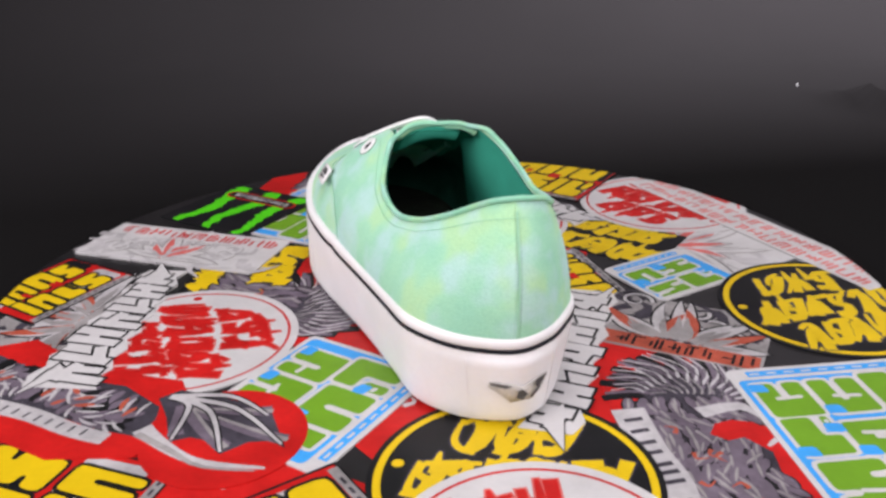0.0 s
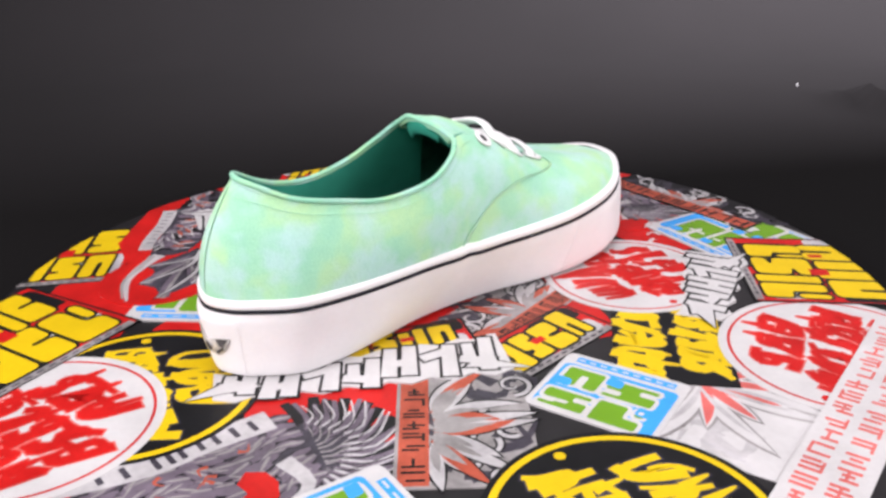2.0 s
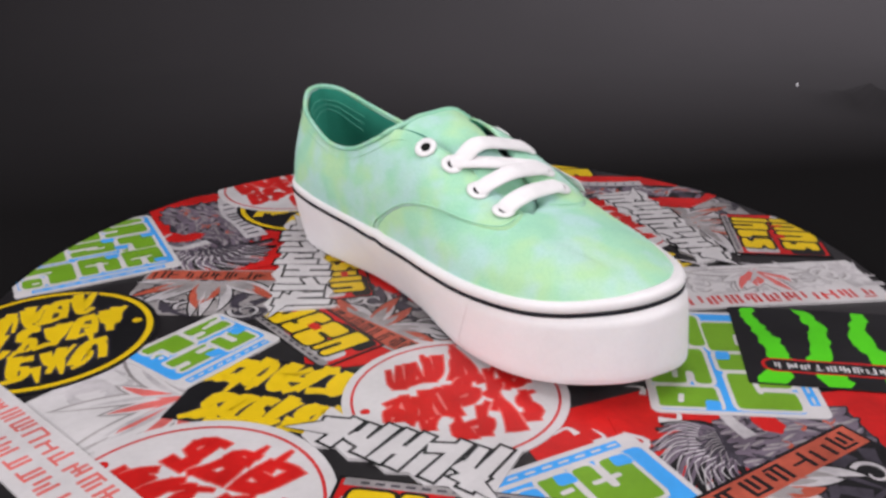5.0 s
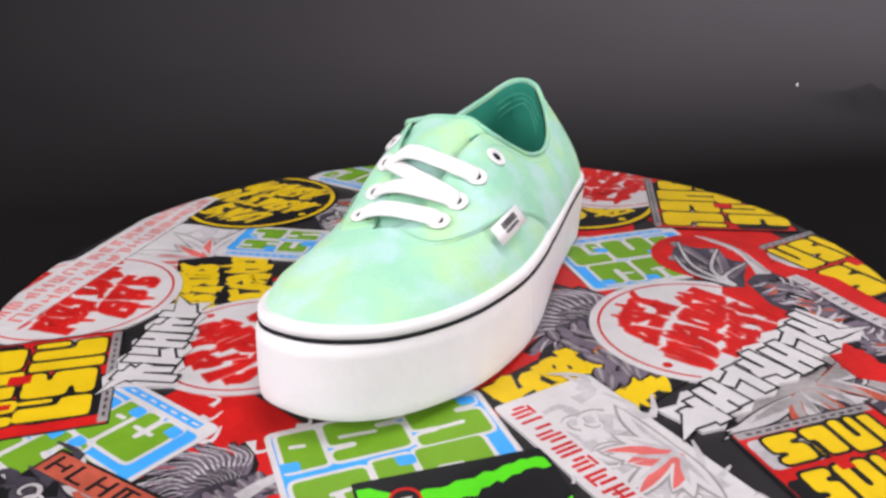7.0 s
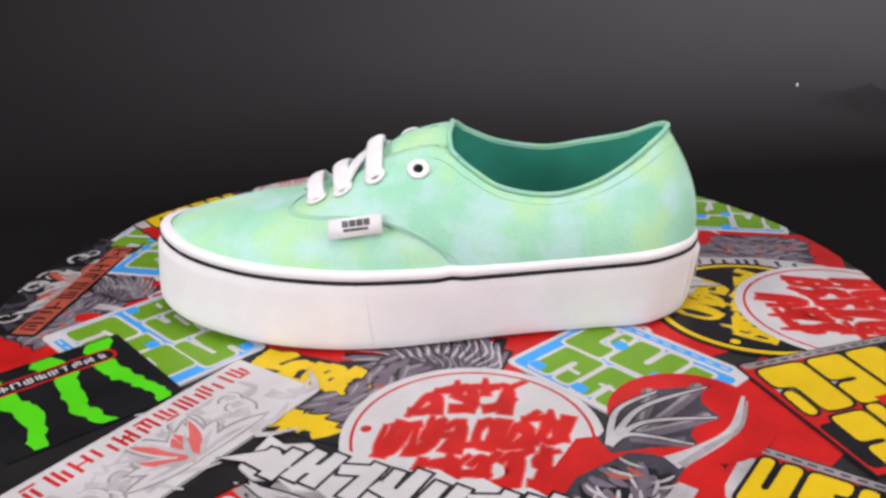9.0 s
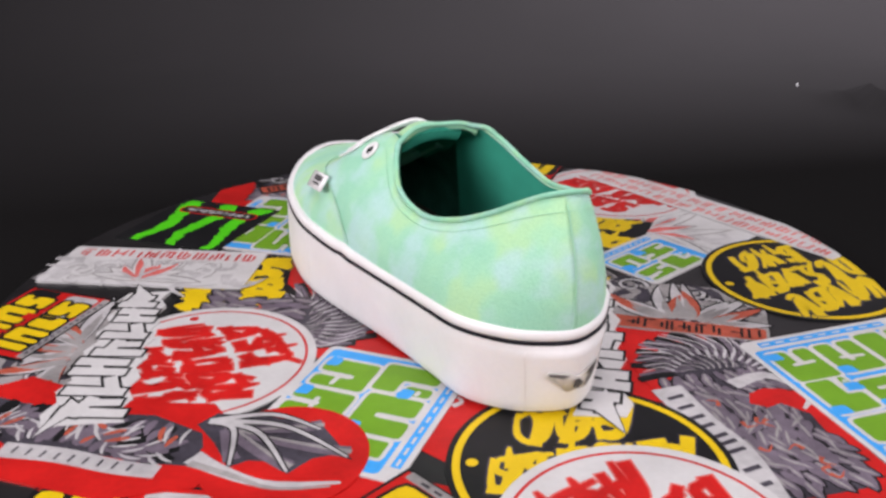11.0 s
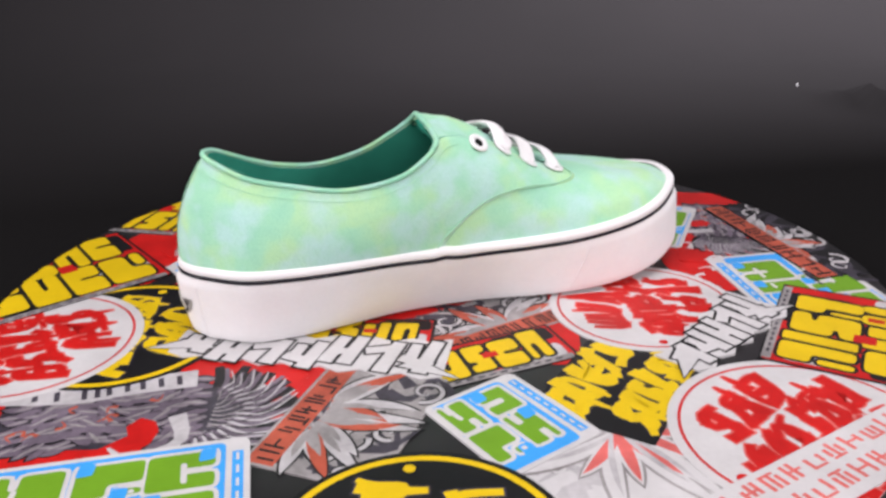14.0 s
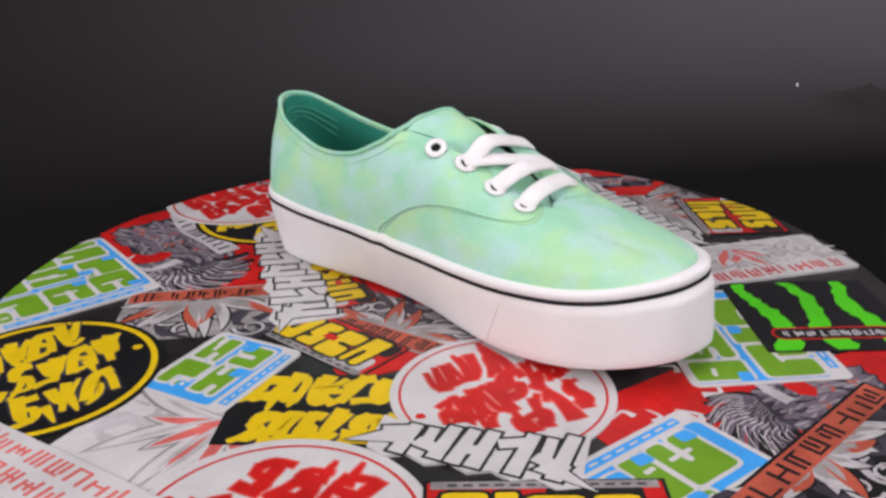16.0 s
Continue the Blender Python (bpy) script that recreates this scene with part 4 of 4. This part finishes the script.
def skin(side, u, k, lift=0.0):
    """A point of the upper: u along the outline, k from the sole to the edge."""
    bx, by = out_from(side, u, -0.0026 + lift)
    bz = band_at(side, u) - 0.004
    tx, ty, tz = edge_at(side, u)
    tz -= 0.0015
    w = along(DOME, u)[0]
    if side < 0:
        w += 0.22 * math.exp(-((u - 8.8) / 1.4) ** 2)
    w = min(max(w, 0), 1)
    hd, vd = 1 - math.cos(k * math.pi / 2), math.sin(k * math.pi / 2) ** 1.0
    hw, vw = k ** 1.25, k
    h, v = lerp(hw, hd, w), lerp(vw, vd, w)
    ox, oy = out_from(side, u, 1.0)
    px, py = outline(side, u)
    swell = (0.0030 - (0.0014 * math.exp(-((u - 2.5) / 2) ** 2) if side < 0 else 0) + 0.0014 * math.exp(-(u / 1.6) ** 2)) * math.sin(math.pi * k) * (1 - w)
    return Vector((lerp(bx, tx, h) + (ox - px) * swell, lerp(by, ty, h) + (oy - py) * swell, lerp(bz, tz, v) + lift * math.sin(k * math.pi / 2) * 0.8))


def normal_at(side, u, k):
    a = skin(side, min(u + 0.08, N), k) - skin(side, max(u - 0.08, 0), k)
    b = skin(side, u, min(k + 0.02, 1)) - skin(side, u, max(k - 0.02, 0))
    n = a.cross(b) * -side
    return n.normalized()


def both_sides(f, us):
    """A closed loop round the shoe: left side heel to toe, then right side back."""
    return [f(1, u) for u in us] + [f(-1, u) for u in reversed(us[1:-1])]


US = [N * i / 128 for i in range(129)]


def sole():
    def loop(d, z):
        """A ring near the wall's upper edge."""
        return both_sides(lambda side, u: (*out_from(side, u, d), band_at(side, u) + z), US)

    def foot(d, z):
        """A ring under the sole, which lifts off the ground towards the toe."""
        def f(side, u):
            rise = along(RISE, u)[0]
            return (*out_from(side, u, -along(INSET[side], u)[0] - d - (2.6 * rise if z == 0 else 0)), z + (rise if z else 0))
        return both_sides(f, US)

    rows = [foot(0.022, 0.0), foot(0.0045, 0.0), foot(0.0014, 0.0001), foot(0.0004, 0.0005)]
    rows += [both_sides(lambda side, u: side_wall(side, u, f), US) for f in (0, 0.12, 0.3, 0.5, 0.68, 0.80, 0.86, 0.91, 0.95, 0.98, 1.0)]
    rows += [loop(-0.0012, -0.0050), loop(-0.006, -0.0050)]
    bm = grid_bm(rows, True)
    part("midsole", bm, RUBBER, shoe, "thick smooth white rubber sidewall")
    rows = [loop(-0.004, -0.0062), loop(-0.0002, -0.0062), loop(0.0004, -0.0058), loop(0.0004, -0.0045), loop(-0.0001, -0.0041), loop(-0.004, -0.0041)]
    part("stripe", grid_bm(rows, True), STRIPE, shoe, "thin black rubber line round the sole")
    rows = [loop(-0.005, -0.0043), loop(-0.0003, -0.0043), loop(0.0002, -0.0032), loop(0.0001, -0.0012), loop(-0.0006, 0.0000), loop(-0.0018, 0.0006), loop(-0.0055, 0.0000)]
    part("foxing_strip", grid_bm(rows, True), RUBBER, shoe, "narrow white rubber strip above the black line")


sole()


def sidewall_seams():
    for side, u, lean in ((1, 8.55, 0.12), (-1, 9.9, 0.5), (1, 1.1, 0.05), (-1, 1.3, 0.05)):
        path = [side_wall(side, u + lean * i / 11, 0.04 + 0.86 * i / 11, 0.0001) for i in range(12)]
        part("sidewall_seam", tube(path, 0.00016, 0.00016, lambda i: (1, 0, 0), 5), SEAM, shoe)


sidewall_seams()


def upper():
    ks = [i / 20 for i in range(21)]
    us = [6 + 10 * i / 50 for i in range(51)]
    rows = []
    for k in ks:
        rows.append([skin(1, u, k) for u in us] + [skin(-1, u, k) for u in reversed(us[:-1])])
    bm = grid_bm(rows)
    bmesh.ops.remove_doubles(bm, verts=bm.verts, dist=0.00002)
    loose = [v for v in bm.verts if not v.is_boundary and v.co.z > 0.049]
    for _ in range(34):
        bmesh.ops.smooth_vert(bm, verts=loose, factor=0.5, use_axis_x=True, use_axis_y=True, use_axis_z=True)
    part("vamp", bm, CANVAS_TOE, shoe, "smooth mint canvas toe")
    seam = [(7.0,), (7.05,), (7.25,), (7.7,), (8.5,), (9.5,), (10.4,), (11.0,), (11.25,), (11.35,), (11.35,)]
    for side in (1, -1):
        rows = []
        for k in ks:
            end = along(seam, k * 10)[0]
            rows.append([skin(side, end * i / 60, k, 0.0012 - 0.0010 * max(0, (i - 50) / 10)) for i in range(61)])
        ob = part("quarter", grid_bm(rows), CANVAS if side > 0 else CANVAS_INNER, shoe, "tie-dyed canvas side panel")
        m = ob.modifiers.new("thickness", "SOLIDIFY")
        m.thickness, m.offset = 0.0016, -1
        # double row of stitches along the front seam
        path = []
        for i in range(70):
            k = 0.02 + 0.92 * i / 69
            e = along(seam, k * 10)[0] - 0.16
            path.append(skin(side, e, k) + normal_at(side, e, k) * 0.0009)
        part("seam_stitching", tube(path, 0.0004, 0.0002, lambda i: (0, 0, 1), 5), THREAD, shoe)
        path = []
        for i in range(80):
            u = 0.05 + 8.2 * i / 79
            path.append(skin(side, u, 0.90) + normal_at(side, u, 0.9) * 0.0010)
        part("collar_stitching", tube(path, 0.00016, 0.0001, lambda i: (0, 0, 1), 5), THREAD, shoe)
    # rolled binding round the collar and the top of the lace opening
    us = [7.7 * i / 60 for i in range(61)]
    path = [Vector(along(EDGE[-1], u)) for u in reversed(us)] + [Vector(along(EDGE[1], u)) for u in us[1:]]
    part("collar_binding", tube(path, 0.0013, 0.0013, lambda i: (0, 0, 1), 10), BINDING, shoe, "green rolled fabric collar edge")
    # lining
    rows = []
    for f in (0.0, 0.12, 0.3, 0.5, 0.75, 1.0):
        def inner(side, u):
            ex, ey, ez = along(EDGE[side], u)
            bx, by = out_from(side, u, -0.0095)
            cx, cy = out_from(side, u, -0.0022)
            px, py = outline(side, u)
            ex, ey = ex + (cx - px), ey + (cy - py)
            return (lerp(ex, bx, f), lerp(ey, by, f), lerp(ez - 0.001, 0.016, f))
        us = [8.6 * i / 50 for i in range(51)]
        rows.append([inner(-1, u) for u in reversed(us)] + [inner(1, u) for u in us[1:]])
    part("lining", grid_bm(rows), LINING, shoe, "plain dark teal fabric lining")
    for k in range(3):
        path = []
        for i in range(41):
            u = -2.6 + 5.2 * i / 40
            side = 1 if u > 0 else -1
            ex, ey, ez = along(EDGE[side], abs(u))
            cx, cy = out_from(side, abs(u), -0.0030 - 0.0008 * k)
            px, py = outline(side, abs(u))
            path.append((ex + cx - px, ey + cy - py, ez - 0.008 - 0.0026 * k - 0.0007 * abs(u) * k))
        part("lining_stitching", tube(path, 0.00022, 0.0002, lambda i: (0, 0, 1), 5), LINING_THREAD, shoe)
    bm = bmesh.new()
    bm.faces.new([bm.verts.new((x, y, 0.0165)) for x, y in both_sides(lambda s, u: out_from(s, u, -0.008), US)])
    part("insole", bm, INSOLE, shoe, "dark fabric footbed", False)
    us = [7.5 + 8.5 * i / 30 for i in range(31)]
    low = lambda side, u: (*out_from(side, u, -0.0085), 0.0160)
    rows = [[low(1, u) for u in us] + [low(-1, u) for u in reversed(us[:-1])]]
    for k in (0.0, 0.2, 0.4, 0.6, 0.8, 0.97):
        rows.append([skin(1, u, k, -0.0045) for u in us] + [skin(-1, u, k, -0.0045) for u in reversed(us[:-1])])
    part("toe_lining", grid_bm(rows), TOE_LINING, shoe, "teal lining inside the toe, darkened to carry the shade there")
    # heel seam
    path = [skin(1, 0.0, 0.05 + 0.9 * i / 20) + Vector((-0.0011, 0, 0)) for i in range(21)]
    part("heel_seam", tube(path, 0.0004, 0.00015, lambda i: (0, 1, 0), 6), THREAD, shoe)


upper()


def tongue():
    spine = [(.204, .001, .009, .0600), (.190, .002, .014, .0675), (.172, .001, .0175, .0785), (.154, -.001, .019, .0885), (.141, -.003, .0205, .0945), (.135, -.004, .0210, .0962), (.1315, -.004, .0214, .0974), (.1285, -.003, .0216, .0980), (.1260, -.003, .0214, .0982)]
    rows = []
    for i in range(29):
        s, c, half, z = along(spine, 8 * i / 28)
        r = []
        for j in range(17):
            f = -1 + j / 8
            fold = 0.0016 * math.sin(3.1 * f + 9 * s * 10) * (1 if s < 0.16 else 0.3)
            r.append((s + (0.004 if s > 0.14 else 0.001) * f * f, c + half * f, z - (0.010 if s > 0.15 else 0.0092) * abs(f) ** 2.4 + fold))
        rows.append(r)
    under = [[(x - 0.0012, y, z - 0.0034) for x, y, z in r] for r in rows[6:]]
    part("tongue_lining", grid_bm(under), LINING, shoe, "dark teal fabric under the tongue")
    ob = part("tongue", grid_bm(rows), CANVAS, shoe, "mint canvas tongue curling at its top")
    m = ob.modifiers.new("thickness", "SOLIDIFY")
    m.thickness, m.offset = 0.0028, -1
    # the rim runs on over the tongue's top, and its lining rolls in a fold under it
    top = [Vector(along(EDGE[-1], 7.3)), Vector(along(EDGE[-1], 7.65))] + [Vector(p) for p in rows[-1][2:-2]] + [Vector(along(EDGE[1], 7.65)), Vector(along(EDGE[1], 7.3))]
    path = [along(top, (len(top) - 1) * i / 40) for i in range(41)]
    part("tongue_binding", tube(path, 0.0014, 0.0014, lambda i: (0, 0, 1), 10), BINDING, shoe, "green fabric edge of the tongue")
    path = [along([(.141, .0170, .0830), (.133, .0145, .0872), (.1288, .0065, .0908), (.1282, -.0040, .0918), (.1295, -.0140, .0895)], 4 * i / 24) for i in range(25)]
    part("tongue_roll", tube(path, 0.0042, 0.0022, lambda i: (0.5, 0.2, -1), 12), LINING, shoe, "teal lining rolled in a fold under the tongue")


tongue()


def nearest(side, p):
    best = None
    for i in range(40, 120):
        for j in range(8, 21):
            u, k = i / 10, j / 20
            d = (skin(side, u, k, 0.0012) - Vector(p)).length
            if best is None or d < best[0]:
                best = (d, u, k)
    return best[1], best[2]


def facing(p, n, up=(0, 0, 1)):
    """A pose at p whose z points along n."""
    z = Vector(n).normalized()
    x = Vector(up).cross(z).normalized()
    y = z.cross(x)
    m = Matrix((x, y, z)).transposed().to_4x4()
    m.translation = p
    return m


EYES = {1: [(.141, .029, .081), (.160, .029, .075), (.176, .028, .068), (.192, .027, .062)],
        -1: [(.148, -.021, .085), (.165, -.018, .079), (.181, -.015, .070), (.196, -.011, .063)]}
eyelet_at = {}


def eyelets():
    for side in (1, -1):
        for i, p in enumerate(EYES[side]):
            u, k = nearest(side, p)
            n = normal_at(side, u, k)
            q = skin(side, u, k, 0.0012) + n * 0.0006
            eyelet_at[side, i] = (q, n)
            m = facing(q, n)
            bm = tube([(0.0040 * math.cos(a), 0.0040 * math.sin(a), 0) for a in (2 * math.pi * j / 28 for j in range(28))], 0.0017, 0.0008,
                      lambda j: (math.cos(2 * math.pi * j / 28), math.sin(2 * math.pi * j / 28), 0), 8, True)
            bm.transform(m)
            ob = part("eyelet", bm, ENAMEL, shoe, "white enamelled metal eyelet")
            # flat dark disc, coloured as the shade in the open hole
            bm = bmesh.new()
            bmesh.ops.create_circle(bm, cap_ends=True, radius=0.0029, segments=20)
            bm.transform(m @ Matrix.Translation((0, 0, 0.0002)))
            part("eyelet_hole_shade", bm, HOLE_SHADE, ob, "", False)


eyelets()


def lace(points, width=0.0086, twist=0.0):
    """A flat lace that bows and rolls a little along its way."""
    path = [along(points, (len(points) - 1) * i / 30) for i in range(31)]
    def side(i):
        return (0.9, 0.3 * twist * math.sin(math.pi * i / 30), -0.45)
    part("lace", tube(path, width / 2, 0.0016, side, 12), COTTON, shoe, "flat white cotton lace")


def laces():
    def run(a, b, rise, bend=0.0, shift=-0.004):
        (p, n), (q, m) = eyelet_at[a], eyelet_at[b]
        mid = (p + q) / 2
        up = Vector((0.5, 0, 1)).normalized()
        return [tuple(p - n * 0.001), tuple(p + n * 0.0022 + (q - p) * 0.10), tuple(mid + up * rise + Vector((bend, shift, 0))), tuple(q + m * 0.0022 + (p - q) * 0.10), tuple(q - m * 0.001)]
    lace(run((1, 3), (-1, 3), 0.0050), 0.0096, 0.5)
    lace(run((1, 2), (-1, 2), 0.0062, 0.001), 0.0096, -0.45)
    lace(run((1, 1), (-1, 1), 0.0095, -0.002, -0.008), 0.0098, 0.4)
    lace(run((-1, 1), (1, 2), 0.0038), 0.0086)


laces()


def side_label():
    u0, k0 = nearest(1, (.1687, .0445, .0568))
    n = normal_at(1, u0, k0)
    p = skin(1, u0, k0, 0.0012) + n * 0.0012
    a = skin(1, u0 + 0.3, k0) - skin(1, u0 - 0.3, k0)
    x = a.normalized()
    z = n
    y = z.cross(x).normalized()
    m = Matrix((x, y, z)).transposed().to_4x4()
    m.translation = p
    bm = bmesh.new()
    bmesh.ops.create_cube(bm, size=1, matrix=Matrix.Diagonal((0.0262, 0.0098, 0.0010, 1)))
    bmesh.ops.bevel(bm, geom=bm.edges, offset=0.0004, segments=2, affect="EDGES")
    bm.transform(m)
    tag = part("side_label", bm, COTTON, shoe, "small white woven label with dark bars")
    for x0, w, yy, h in ((-0.0046, 0.0030, -0.0012, 0.0032), (-0.0010, 0.0031, -0.0012, 0.0032), (0.0026, 0.0030, -0.0012, 0.0032), (0.0060, 0.0028, -0.0012, 0.0032), (0.0005, 0.0122, 0.0020, 0.0014)):
        bm = bmesh.new()
        bmesh.ops.create_cube(bm, size=1, matrix=Matrix.Translation((-x0, yy - 0.0004, 0.0007)) @ Matrix.Diagonal((w, h, 0.0004, 1)))
        bm.transform(m)
        part("printed_bar", bm, PRINT, tag, "", False)


side_label()


def heel_patch():
    bm = bmesh.new()
    def wall(y, z):
        u = abs(y + 0.0057) / 0.0165
        return side_wall(1 if y > -0.0057 else -1, u, (z - 0.002) / 0.032, 0.0004)
    shape = [(-0.013, 0.019), (-0.005, 0.0185), (0.0, 0.0165), (0.003, 0.0185), (0.011, 0.0195), (0.0115, 0.017), (0.007, 0.013), (0.004, 0.0095), (-0.005, 0.0095), (-0.010, 0.013)]
    vs = [bm.verts.new(wall(y * 1.08 - 0.0075, z + 0.0025)) for y, z in shape]
    c = bm.verts.new(wall(-0.0075, 0.0165))
    for a, b in zip(vs, vs[1:] + vs[:1]):
        bm.faces.new((a, b, c))
    bmesh.ops.recalc_face_normals(bm, faces=bm.faces)
    ob = part("heel_patch", bm, WORN, shoe, "worn pale grey emblem patch on the heel")
    m = ob.modifiers.new("thickness", "SOLIDIFY")
    m.thickness, m.offset = 0.0006, 1
    for marks in (((-0.0128, 0.0188), (-0.0062, 0.0183), (-0.0070, 0.0150), (-0.0088, 0.0142)), ((-0.0030, 0.0128), (0.0, 0.0158), (0.0014, 0.0152), (0.0022, 0.0118), (-0.0005, 0.0104)),
                  ((0.0036, 0.0178), (0.0112, 0.0193), (0.0108, 0.0178), (0.0060, 0.0166)), ((-0.0098, 0.0134), (-0.0050, 0.0101), (-0.0044, 0.0110), (-0.0088, 0.0142))):
        bm = bmesh.new()
        bm.faces.new([bm.verts.new(Vector(wall(y * 1.08 - 0.0075, z + 0.0025)) + Vector((-0.0009, 0, 0))) for y, z in marks])
        part("printed_mark", bm, PRINT, ob, "rubbed charcoal print", False)


heel_patch()


# ---- marks on the backdrop ----
def backdrop_marks():
    bm = bmesh.new()
    bmesh.ops.create_uvsphere(bm, u_segments=10, v_segments=6, radius=0.0009)
    ob = tagged(new("lint_speck", finish("lint_speck", bm, SPECK)), "tiny white lint speck on black paper", "lint")
    ob.location = (0.4438, 0.6174, 0.003)


backdrop_marks()


# ---- what moves ----
def motions():
    lay = pose(0.024, -0.131, 0.0004, 0, 0, 102.53)
    spin = [(t, pose(x / 1000, y / 1000, z / 1000 + TOP, rx, ry, rz)) for t, x, y, z, rx, ry, rz in TURNS]
    walk(turntable, spin)
    walk(shoe, [(t, m @ lay) for t, m in spin])


motions()
